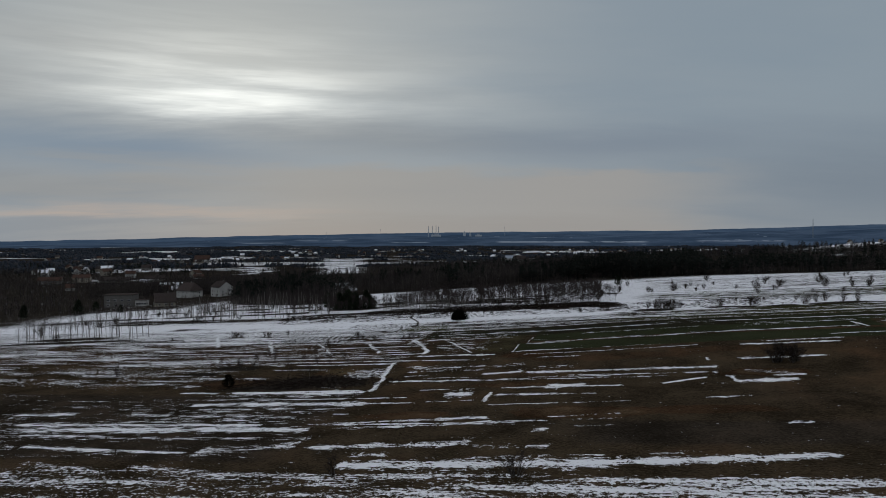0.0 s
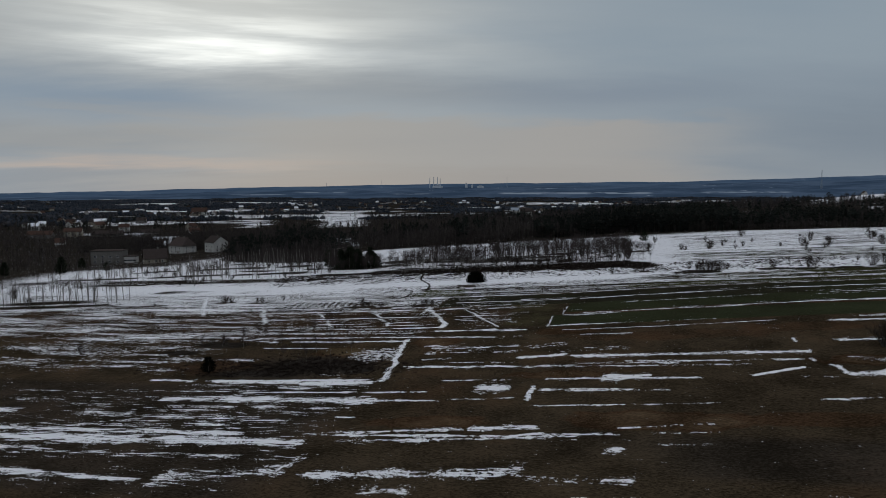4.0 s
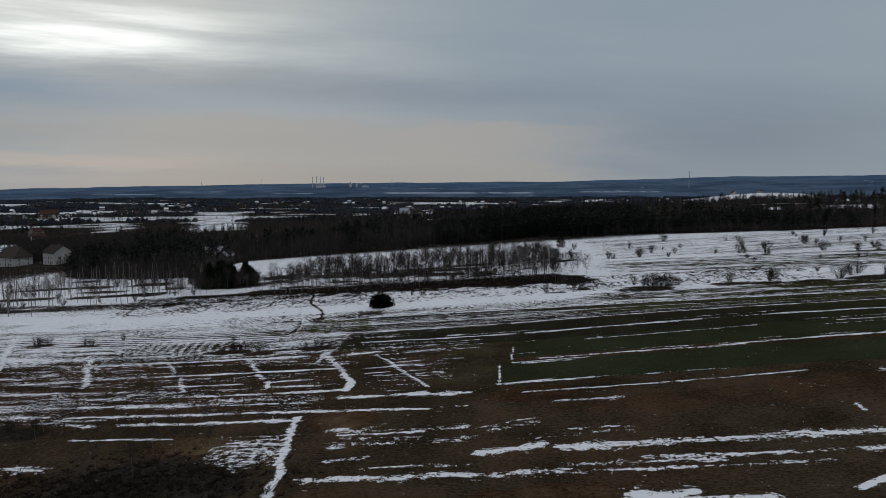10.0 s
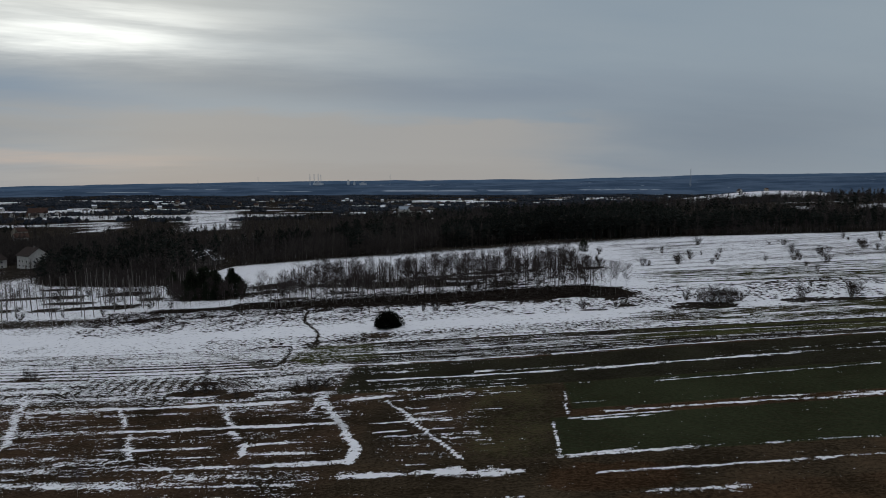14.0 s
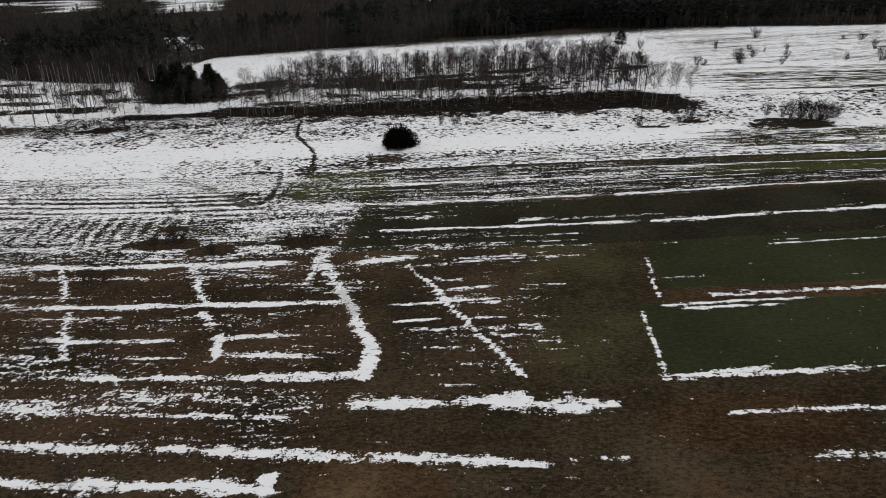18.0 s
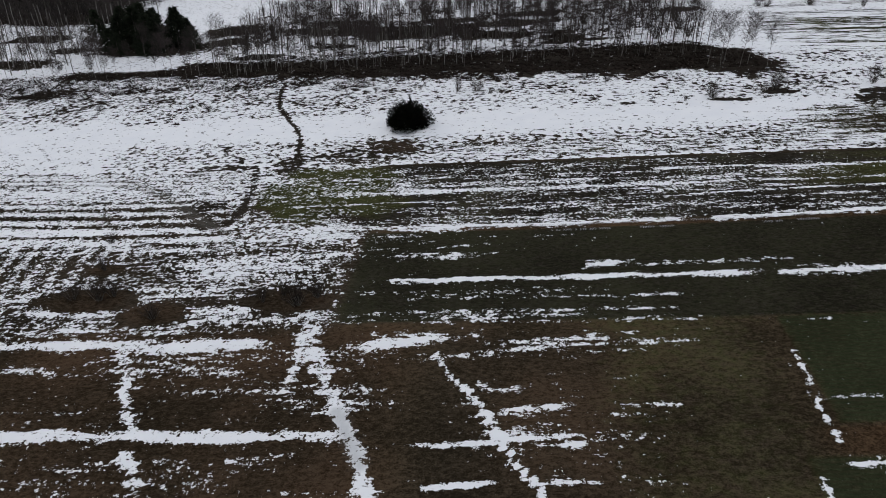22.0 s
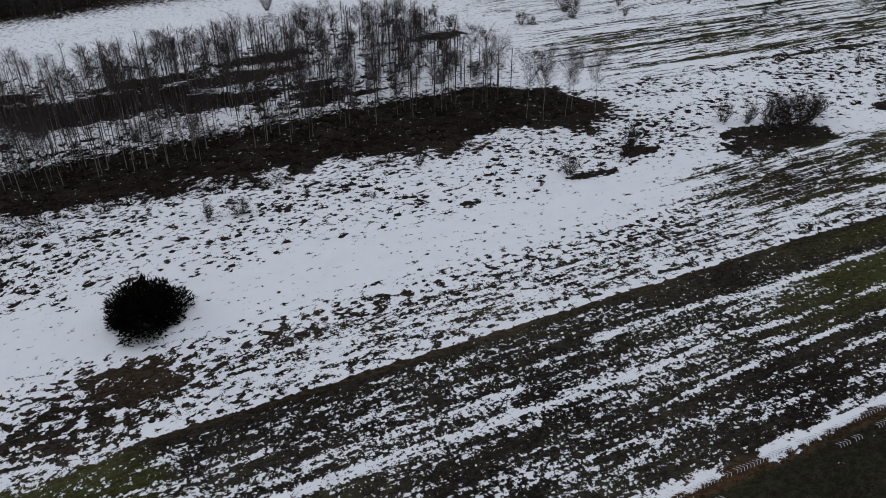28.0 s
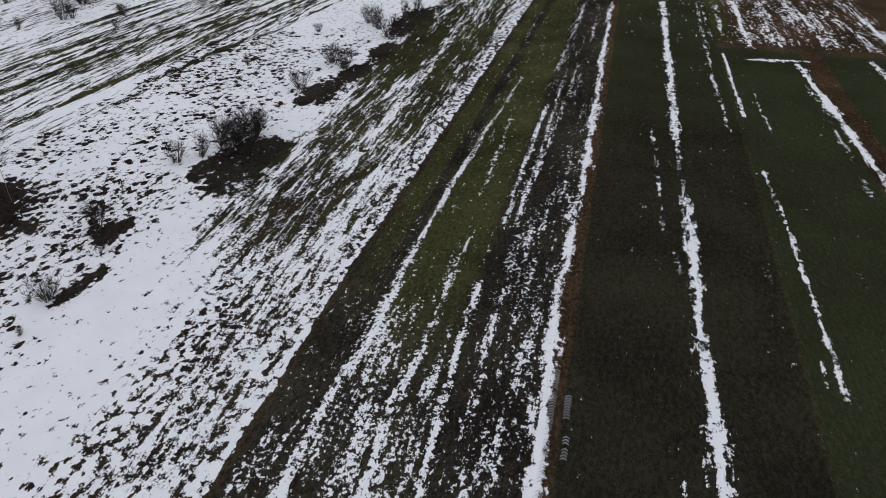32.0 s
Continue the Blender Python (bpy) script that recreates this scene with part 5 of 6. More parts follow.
def rim(a):
    return float(np.interp(a, [-180, -60, -45, -33, -27, -19, -10, -1, 8, 17, 25, 33, 45, 180], [60, 96, 106, 102, 90, 80, 76, 73, 62, 48, 28, 18, 14, 60]))


ridge("backdrop_hills", 3500, 900, lambda a: rim(a) - 22, M_HILL_HAZED, 31)
ridge("backdrop_far_hills", 4250, 450, rim, M_HILL_FAR_HAZED, 77)


def polar(az, r):
    x, y = -math.sin(radians(az)) * r, math.cos(radians(az)) * r
    return Vector((x, y, float(terrain(x, y))))


def chimney_stack(az, r, base, height, wide):
    at = polar(az, r)
    at.z = base
    thing = root("factory_chimney", at, "tall concrete power station chimney far off, coloured pale with haze", "chimney", "power station chimneys")
    v, f = [], []
    tube([Vector((0, 0, 0)), Vector((0, 0, height * .5)), Vector((0, 0, height))], [wide, wide * .8, wide * .65], 10, v, f)
    part("shaft", (v, f), M_CONCRETE_HAZED, thing)
    v, f = [], []
    tube([Vector((0, 0, height)), Vector((0, 0, height + 2.5))], [wide * .8, wide * .8], 10, v, f)
    part("rim", (v, f), M_STEEL_HAZED, thing)


for az, high in ((0.95, 62), (0.62, 66), (0.30, 66), (0.08, 60)):
    chimney_stack(az, 4150, 40, high, 2.4)


def box(x0, x1, y0, y1, z0, z1):
    v = [(x, y, z) for z in (z0, z1) for x, y in ((x0, y0), (x1, y0), (x1, y1), (x0, y1))]
    return v, [(3, 2, 1, 0), (4, 5, 6, 7), (0, 1, 5, 4), (1, 2, 6, 5), (2, 3, 7, 6), (3, 0, 4, 7)]


for az, wide, high in ((0.3, 60, 12), (-2.1, 16, 24), (-2.6, 12, 18), (-3.3, 40, 10)):
    at = polar(az, 4120)
    at.z = 42
    thing = root("boiler_house", at, "grey power station block far off, haze painted into its colour", "building", "power station blocks", radians(az))
    part("hall", box(-wide / 2, wide / 2, -15, 15, 0, high), M_CONCRETE_HAZED, thing)
    part("roof_plant", box(-wide / 4, wide / 5, -6, 6, high, high + 7), M_STEEL_HAZED, thing)


def mast(az, r, base, high):
    at = polar(az, r)
    at.z = base
    thing = root("radio_mast", at, "slender steel lattice mast on the skyline, tinted with haze", "mast", "masts")
    for k in range(3):
        v, f = [], []
        c, s = math.cos(k * 2.094), math.sin(k * 2.094)
        tube([Vector((c * 3, s * 3, 0)), Vector((c * .7, s * .7, high))], [.35, .28], 4, v, f)
        part("leg", (v, f), M_STEEL_HAZED, thing)
    for k in range(6):
        v, f = [], []
        z, w = high * (k + .5) / 6, 3 - 2.2 * (k + .5) / 6
        tube([Vector((w * math.cos(j * 2.094), w * math.sin(j * 2.094), z)) for j in (0, 1, 2, 0)], [.18] * 4, 3, v, f)
        part("brace", (v, f), M_STEEL_HAZED, thing)


for az, r, base, high in ((5.0, 3900, 40, 48), (-5.5, 3900, 44, 56), (-29.1, 2600, 30, 62), (9.5, 3900, 36, 34)):
    mast(az, r, base, high)

# ---- woods ----
rng = random.Random(11)


def rough_tree(seed, wide):
    """A leafless tree for a dense wood, height 1, from one trunk and slivers."""
    g = random.Random(seed)
    v, f = [], []
    tube([Vector((0, 0, -.02)), Vector((g.uniform(-.02, .02), 0, .55)), Vector((0, g.uniform(-.03, .03), .97))], [.013, .009, .003], 3, v, f)
    for k in range(46):
        z = .28 + .68 * g.random() ** .8
        a = g.uniform(0, 6.283)
        span = wide * (1.15 - z) * g.uniform(.5, 1.2)
        p = Vector((0, 0, z - .08)) + Vector((math.cos(a), math.sin(a), .3)) * span * g.random() * .6
        sliver(p, p + Vector((math.cos(a) * span, math.sin(a) * span, g.uniform(.05, .22))), .008, g, v, f)
    return triangles((v, f))


def rough_pine(seed):
    """A pine for a dense wood, height 1."""
    g = random.Random(seed)
    v, f = [], []
    tube([Vector((0, 0, -.02)), Vector((0, 0, .6)), Vector((0, 0, .95))], [.016, .012, .004], 3, v, f)
    for k in range(52):
        z = .38 + .60 * g.random()
        a = g.uniform(0, 6.283)
        span = .20 * min(1, (1.06 - z) * 2.6) * g.uniform(.5, 1.15)
        p = Vector((math.cos(a), math.sin(a), 0)) * span * g.random() * .5 + Vector((0, 0, z))
        sliver(p, p + Vector((math.cos(a) * span, math.sin(a) * span, g.uniform(-.05, .09))), .035, g, v, f)
    return triangles((v, f))


bare_kinds = [rough_tree(60 + k, .26) for k in range(5)]
pine_kinds = [rough_pine(80 + k) for k in range(4)]


# Yards kept open: u, v, half width, half depth.
YARDS = [(-259, 338, 10, 14), (-287, 398, 13, 20), (-255, 392, 12, 20), (-298, 346, 14, 14), (-150, 352, 8, 12), (-278, 338, 8, 12), (-255, 432, 16, 6), (-378, 505, 14, 16), (-534, 572, 14, 14), (-500, 578, 18, 14), (-462, 594, 13, 14), (-486, 503, 9, 14), (-552, 549, 14, 14)]


def in_yard(u, v):
    return any(abs(u - a) < b and abs(v - c) < d for a, c, b, d in YARDS)


def wood(count, lo, hi, depth, tall, width, skip=0.0):
    """Spots behind the wood's front, thinning with depth."""
    out = []
    while len(out) < count:
        u = rng.uniform(lo, hi)
        v = float(np.interp(u, FRONT_U, FRONT_V)) + depth * rng.random() ** 1.3
        if in_yard(u, v) or skip and float(vnoise(u, v, 30, 2)) < skip:
            continue
        p = ground_at(u, v)
        h = tall * rng.uniform(.7, 1.15)
        out.append((p.x, p.y, p.z - .1, rng.uniform(0, 6.28), h * width, h, rng.randrange(9)))
    return out


stuff("deciduous_wood", joined("deciduous_wood", bare_kinds, wood(3000, -420, -20, 120, 9.3, 1.25) + wood(1500, -420, 0, 26, 4.5, 2.0) + wood(1100, 40, 320, 80, 6.5, 1.3, .35) + wood(700, -20, 320, 12, 3.5, 2.0) + wood(1100, -900, -400, 150, 10, 1.3), M_WOODS), "dense dark leafless wood behind the snowy fields", "wood")
stuff("pine_wood", joined("pine_wood", pine_kinds, wood(700, -42, 2, 70, 9.0, 1.1) + wood(800, 2, 60, 80, 11.0, 1.0) + wood(300, 60, 112, 60, 7.5, 1.1, .4) + wood(300, 112, 320, 50, 6, 1.2, .5) + wood(350, -230, -60, 110, 11, 1.0, .5), M_PINES), "dense dark pine wood with an even top", "wood")


def clump_shape(seed):
    """A piece of distant woodland, about 30 m wide and 1 high: many uneven pointed crowns."""
    g = random.Random(seed)
    v, f = [], []
    for k in range(15):
        x, y, h, w = g.uniform(-15, 15), g.uniform(-9, 9), g.uniform(.45, 1.15), g.uniform(1.5, 3.2)
        n = len(v)
        ring = [(w * g.uniform(.7, 1.15) * math.cos(j * 1.2566), w * g.uniform(.7, 1.15) * math.sin(j * 1.2566)) for j in range(5)]
        v.extend(Vector((x + a * .8, y + b * .8, -.1)) for a, b in ring)
        v.extend(Vector((x + a, y + b, h * g.uniform(.40, .75))) for a, b in ring)
        v.append(Vector((x + g.uniform(-.6, .6), y, h)))
        for j in range(5):
            i = (j + 1) % 5
            f.append((n + j, n + i, n + 5 + i))
            f.append((n + j, n + 5 + i, n + 5 + j))
            f.append((n + 5 + j, n + 5 + i, n + 10))
    return v, f


def in_plot(az, r, near, past):
    return any(a0 - .25 < az < a1 + .25 and r0 - near < r < r1 + past for a0, a1, r0, r1 in PLOTS)


clumps = [clump_shape(k) for k in range(6)]
spots, lone_bare, lone_pine = [], [], []
while len(spots) < 3400:
    az = rng.uniform(-62, 62)
    r = 950 + 2480 * rng.random() ** 1.25
    p = polar(az, r)
    u, v = p.x * CU - p.y * SU, p.x * SU + p.y * CU
    if float(vnoise(u, v * 2.2, 260, 3)) > .65 or in_plot(az, r, 60 + r * .04, 20):
        continue
    spots.append((p.x, p.y, p.z - .3, rng.uniform(0, 6.28), rng.uniform(.7, 1.2) * (1 + r / 3500), rng.uniform(3.4, 6.6), rng.randrange(6)))
while len(lone_bare) < 5200:
    az = rng.uniform(-50, 46)
    r = 430 + 720 * rng.random() ** 1.15
    p = polar(az, r)
    u, v = p.x * CU - p.y * SU, p.x * SU + p.y * CU
    if v < float(np.interp(u, FRONT_U, FRONT_V)) + 90 or in_plot(az, r, 26, 6) and rng.random() > .10 or in_yard(u, v):
        continue
    if az > 14 and r < 860 and float(vnoise(u, v, 40, 2)) < .50:
        continue
    h = rng.uniform(4.5, 10.0) if az < 14 or r > 700 else rng.uniform(2.5, 8.0)
    (lone_pine if float(vnoise(u + 500, v, 70, 2)) > .62 and rng.random() < .7 else lone_bare).append((p.x, p.y, p.z - .2, rng.uniform(0, 6.28), h * 1.25, h, rng.randrange(9)))
stuff("distant_woodland", joined("distant_woodland", clumps, spots, M_FAR_HAZED), "dark distant woods across the valley, tinted with haze", "wood")
stuff("valley_trees", joined("valley_trees", bare_kinds, lone_bare, M_WOODS), "dark leafless trees scattered over the valley", "trees")
stuff("valley_pines", joined("valley_pines", pine_kinds, lone_pine, M_PINES), "dark pines among the valley houses", "trees")

# ---- birch wood ----
def make_birch(seed, height):
    thing = root("birch_tree", (0, 0, 0), "slender leafless birch with pale bark and dark twigs", "tree", "birch wood")
    t, c = bare_tree(seed, height, 0.015 + 0.0012 * height, .44, height * .165, 40, 1.05, .0095, per=18)
    part("trunk", t, M_BIRCH, thing, "pale peeling trunk")
    part("crown", c, M_TWIG, thing)
    return thing


def plant(protos, flags, u, v, size, squash=1.0):
    k = rng.randrange(len(protos))
    at = ground_at(u, v) - Vector((0, 0, 0.06))
    m = Matrix.LocRotScale(at, Euler((0, 0, rng.uniform(0, 6.28))), (size, size, size * squash))
    if not flags[k]:
        flags[k] = True
        protos[k].matrix_basis = m
        return protos[k]
    made = copy_thing(protos[k], m)
    made.scale = (size, size, size * squash)
    return made


def spread(count, lo_u, hi_u, lo_v, hi_v, near):
    out = []
    while len(out) < count:
        u, v = rng.uniform(lo_u, hi_u), rng.uniform(lo_v, hi_v)
        if all((u - a) ** 2 + (v - b) ** 2 > near * near for a, b in out):
            out.append((u, v))
    return out


kinds = [make_birch(20 + k, (7.2, 7.9, 8.4, 6.7, 7.6, 8.8)[k]) for k in range(6)]
used = [False] * 6
garden_trees = []
for u, v in spread(420, -470, -300, 306, 440, 1.5) + spread(70, -300, -236, 392, 440, 1.5) + [(rng.uniform(-300, -236), rng.uniform(306, 346)) for k in range(120)] + spread(110, -240, -125, 262, 292, 2) + spread(620, -640, -300, 430, 700, 2) + spread(60, -320, -236, 346, 392, 2):
    if in_yard(u, v):
        continue
    p = ground_at(u, v)
    h = rng.uniform(3, 9) if u < -300 or v > 390 else rng.uniform(2, 5)
    garden_trees.append((p.x, p.y, p.z - .1, rng.uniform(0, 6.28), h * 1.4, h, rng.randrange(5)))
stuff("garden_trees", joined("garden_trees", bare_kinds, garden_trees, M_WOODS), "dark bare trees and hedges between the village houses", "trees")
for u, v in spread(170, -78, 6, 237, 284, 1.5):
    plant(kinds, used, u, v, rng.uniform(.68, .98))
for u, v in spread(46, -126, -72, 236, 254, 1.6):
    plant(kinds, used, u, v, rng.uniform(.64, .94))
for u, v in ((3.8, 230.8), (5.3, 229.2), (8.2, 228.8), (12.1, 228.1), (4.1, 239.7), (9.7, 229.9), (6.4, 231.2)):
    plant(kinds, used, u, v, rng.uniform(.92, 1.12))
for u, v in ((-55, 110.4), (-52, 114.8), (-48, 115.4), (-59, 116.6), (-64, 118.2), (-72, 123.6), (-75, 124.1), (-56, 117.2), (-74, 121), (-71, 125), (-95, 130.3), (-93, 130), (-82, 118.5), (-77, 118), (-70.5, 124), (-60, 111.4), (-51.3, 122.5), (-61.4, 128), (-62, 136.5)):
    plant(kinds, used, u, v, rng.uniform(.42, .6))
thin = [triangles(bare_tree(200 + k, 1.0, .0032, .52, .15, 16, 1.1, .0014, per=8)[j]) for k in range(4) for j in (0, 1)]
spots_t, spots_c = [], []
for u, v in spread(640, -84, 7, 238, 286, .7):
    p = ground_at(u, v)
    row = (p.x, p.y, p.z - .05, rng.uniform(0, 6.28), rng.uniform(4.6, 6.8), rng.uniform(4.8, 7.2), rng.randrange(4))
    spots_t.append(row)
    spots_c.append(row)
# the copses further off to the left are too far to tell their trees apart
for u, v in spread(55, -212, -160, 184, 200, 1.5) + spread(120, -192, -112, 246, 296, 1.4) + spread(80, -235, -122, 224, 262, 2.0):
    p = ground_at(u, v)
    h = rng.uniform(5.6, 8.6)
    row = (p.x, p.y, p.z - .05, rng.uniform(0, 6.28), h * 1.25, h, rng.randrange(4))
    spots_t.append(row)
    spots_c.append(row)
stuff("birch_stems", joined("birch_stems", thin[0::2], spots_t, M_BIRCH), "crowd of thin pale young birch stems", "saplings")
stuff("birch_twigs", joined("birch_twigs", thin[1::2], spots_c, M_TWIG), "haze of bare twigs in the birch wood", "saplings")


# ---- evergreens ----
def make_pine(seed, height, width):
    thing = root("pine_tree", (0, 0, 0), "dark green bushy young pine in the snow", "tree", "young pines")
    t, c = needle_tree(seed, height, width, .02, 3000)
    part("trunk", t, M_BARK, thing)
    part("crown", c, M_NEEDLE, thing)
    return thing


pines = [make_pine(5, 7.0, 6.4), make_pine(6, 5.6, 5.8), make_pine(8, 8.0, 6.2)]
pine_used = [False] * 3
for u, v, s in ((-112, 262, .9), (-108, 266, 1.05), (-104, 263, .9), (-101, 260, .85), (-98, 264, 1.0), (-106, 271, 1.0), (-100, 269, .95), (-113, 269, .9), (-109, 259, .8), (-94, 262, .8), (-111, 265, 1.0), (-105, 267, 1.0), (-102, 264, 1.0), (-97, 267, .95), (-103, 258, .7), (-110, 273, 1.0), (-116, 276, 1.0), (-120, 272, .9),
                (14, 319, .8), (-288, 302, 1.1), (-300, 330, 1.0), (-262, 305, .8), (-330, 306, .9)):
    plant(pines, pine_used, u, v, s)


def round_bush(u, v, width, height):
    """The dense dark bush that stands alone in the snow."""
    thing = root("round_bush", ground_at(u, v), "dense black-green round bush alone in the snow", "bush")
    g = random.Random(3)
    sv, sf, cv, cf = [], [], [], []
    for k in range(26):
        a, e = g.uniform(0, 6.283), g.uniform(.25, 1.5)
        d = Vector((math.cos(a) * math.cos(e) * width * .5, math.sin(a) * math.cos(e) * width * .5, math.sin(e) * height))
        tube([Vector((0, 0, -.1)), d * .5 + Vector((0, 0, .3)), d * g.uniform(.85, 1.0)], [.09, .05, .012], 4, sv, sf)
    for k in range(14000):
        a, e, r = g.uniform(0, 6.283), math.asin(g.random()), g.uniform(.12, 1.0) ** .5
        lump = 1 + .20 * math.sin(a * 3 + 1.3) * math.cos(e * 1.5) + .12 * math.sin(a * 7 + e * 5)
        p = Vector((math.cos(a) * math.cos(e) * width * .47 * r * lump, math.sin(a) * math.cos(e) * width * .47 * r * lump, .1 + math.sin(e) * height * .9 * r * lump))
        d = Vector((math.cos(a) * math.cos(e), math.sin(a) * math.cos(e), math.sin(e) + .3)) + Vector((g.uniform(-.8, .8), g.uniform(-.8, .8), g.uniform(-.6, .6)))
        sliver(p, p + d * g.uniform(.10, .30), .065, g, cv, cf)
    part("framework", (sv, sf), M_TWIG_DARK, thing)
    part("foliage", (cv, cf), M_JUNIPER, thing)


round_bush(-42, 206.8, 6.2, 3.6)
juniper = root("juniper", ground_at(-71, 103.7), "dark rounded juniper standing in wet grass", "bush")
t, c = needle_tree(12, 2.9, 3.0, .02, 3600, .8)
part("trunk", t, M_BARK, juniper)
part("crown", c, M_JUNIPER, juniper)

# ---- shrubs ----
shrubs = []
for k in range(5):
    thing = root("bare_shrub", (0, 0, 0), "leafless many-stemmed shrub on the field edge", "shrub", "field shrubs")
    s, c = shrub_shape(40 + k, 3.0, (2.4, 2.8, 3.2, 2.6, 3.6)[k], (11, 14, 17, 13, 20)[k], .024)
    part("stem", s, M_BARK, thing)
    part("crown", c, M_TWIG_DARK, thing)
    shrubs.append(thing)
shrub_used = [False] * 5
SHRUB_ROW = [(27, 212.4, 4.2), (25, 216, 3), (23, 217.6, 3), (31, 213, 3.8), (29, 214, 3.6), (33, 213.8, 2.6), (46, 214, 3), (55, 211.5, 4), (57, 214, 3), (71, 210, 4.2), (75, 213, 4), (78, 215.7, 3.5),
             (86, 210, 4), (71, 222, 1.8), (53, 225, 2), (82, 211, 3.6), (0, 214, 2.5), (9.3, 216.8, 3.2), (7, 214.5, 1.5), (-13, 224, 1.6), (-33, 222, 2.2), (-36, 222.7, 2.4)]
SHRUB_BACK = [(-74, 217.4, 2), (-49, 224, 1.2), (-88, 224, 1.6), (-20, 219, 1.2), (-5, 282, 3.5), (4, 288, 4), (14, 281, 4), (26, 275, 4), (36, 273.5, 4), (10, 288, 3.5), (-11, 297, 3.5), (-14, 321, 5),
              (72, 259, 3), (60, 270, 3), (68, 266, 3.5), (77, 271, 5), (91, 262, 5), (99, 257, 4.5), (55, 318, 5), (67, 267, 6), (104, 255, 4), (115, 250, 4.5)]
SHRUB_FIELD = [(-64, 164.8, 2.2), (-58, 162, 1.7), (-46.5, 163.5, 2.4), (-48, 165, 1.9), (-63, 165.4, 1.8), (-114, 180, 2.5), (-100, 176.5, 2.5), (-68, 175, 1.4), (-111, 118, 3.4), (42, 116, 4.6), (45, 115.6, 4.2), (42.6, 116.4, 4.2), (41.6, 115.7, 3.8), (45.5, 116, 4.0), (44.7, 115.3, 3.6),
               (-24, 50.6, 3.2), (-1, 51.8, 3.4), (-80, 124.5, 1.8), (-84, 125.5, 1.6), (-77, 125.3, 1.5), (-82, 126.5, 1.7), (-87, 126, 1.4), (-225, 211, 5), (-198, 191, 3.5), (-96, 182, 1.8), (-116, 181.5, 2.6), (-113, 181, 2.4), (-103, 178.6, 2.2), (-139, 179.5, 1.2), (-66, 169.8, 1.8), (-66.5, 165, 1.5), (-49.5, 164, 1.6), (-45, 164.6, 1.7), (26, 213.4, 4), (28, 215, 3.6), (30, 212.6, 3.8), (-26, 223, 1.2), (-4, 213, 1)]
for u, v, h in SHRUB_ROW + SHRUB_FIELD:
    plant(shrubs, shrub_used, u, v, h / 3.0)
for u, v, h in SHRUB_BACK:
    plant(shrubs, shrub_used, u, v, h / 4.0)
for u, v in spread(26, 16, 128, 268, 315, 3) + spread(14, 60, 150, 240, 262, 4) + spread(18, -80, 15, 284, 300, 3):
    plant(shrubs, shrub_used, u, v, rng.uniform(.45, 1.1))
for u, v in spread(34, -70, 8, 236, 280, 2) + spread(46, -235, -108, 230, 288, 2):
    plant(shrubs, shrub_used, u, v, rng.uniform(.5, 1.0))

# ---- grass ----
def tuft_shape(seed, count, high, lean):
    g = random.Random(seed)
    v, f = [], []
    for k in range(count):
        a = g.uniform(0, 6.283)
        p = Vector((math.cos(a), math.sin(a), 0)) * g.random() * .5
        sliver(p + Vector((0, 0, -.03)), p + Vector((math.cos(a) * lean, math.sin(a) * lean, high * g.uniform(.6, 1.1))), .09, g, v, f)
    return v, f


def dome_shape(seed):
    """A low ragged mound of dead grass."""
    g = random.Random(seed)
    v, f = tuft_shape(seed, 6, .34, .5)
    n = len(v)
    for k in range(8):
        r = g.uniform(.38, .62)
        v.append(Vector((r * 1.25 * math.cos(k * .785), r * math.sin(k * .785), -.02)))
    v.append(Vector((g.uniform(-.1, .1), 0, .24)))
    f.extend((n + k, n + (k + 1) % 8, n + 8) for k in range(8))
    return v, f


tufts = [dome_shape(k) for k in range(5)]
weeds = [tuft_shape(30 + k, 12, .55, .5) for k in range(4)]
spots, tall = [], []
while len(spots) < 4600:
    u, v = rng.uniform(-120, 70), rng.uniform(196, 236)
    n = float(vnoise(u, v, 6, 3))
    if rng.random() > (n * 1.6 - .45) * (.5 if v < 201 else .05 if v < 211 else 1.0 if v > 217 else .6):
        continue
    p = ground_at(u, v)
    s = rng.uniform(.22, .6) if v < 212 else rng.uniform(.28, .95)
    spots.append((p.x, p.y, p.z, -STRIP + rng.uniform(-.5, .5), s, s * .8, rng.randrange(5)))
while len(tall) < 5200:
    u, v = rng.uniform(-125, 12), rng.uniform(224.5, 250)
    if v < 229 and float(vnoise(u, v, 4, 2)) < .56 + .03 * (229 - v):
        continue
    if v > np.interp(u, [-120, -95, -70, 5, 14], [243, 243, 252, 246, 234]) + 1:
        continue
    p = ground_at(u, v)
    tall.append((p.x, p.y, p.z, rng.uniform(0, 6.28), rng.uniform(.35, 1.1), rng.uniform(.25, .75), rng.randrange(4)))
# scrub and mounds of dead grass between and behind the birches
while len(spots) < 6000:
    u, v = rng.uniform(-88, 6), rng.uniform(249, 294)
    if float(vnoise(u, v, 8, 3)) < .46 + rng.uniform(-.12, .12):
        continue
    p = ground_at(u, v)
    s = rng.uniform(.4, 1.2)
    spots.append((p.x, p.y, p.z, rng.uniform(0, 6.28), s, s * .7, rng.randrange(5)))
    if rng.random() < .4:
        tall.append((p.x, p.y, p.z, rng.uniform(0, 6.28), rng.uniform(.5, 1.3), rng.uniform(.4, 1.5), rng.randrange(4)))
for k in range(900):
    u, v = rng.gauss(-56, 10), rng.gauss(107, 3.6)
    if v > 100.5:
        p = ground_at(u, v)
        tall.append((p.x, p.y, p.z, rng.uniform(0, 6.28), rng.uniform(.3, .9), rng.uniform(.3, .8), rng.randrange(4)))
stuff("grass_tussocks", joined("grass_tussocks", tufts, spots, M_RUSH), "dark dead grass tussocks poking through the snow", "grass")
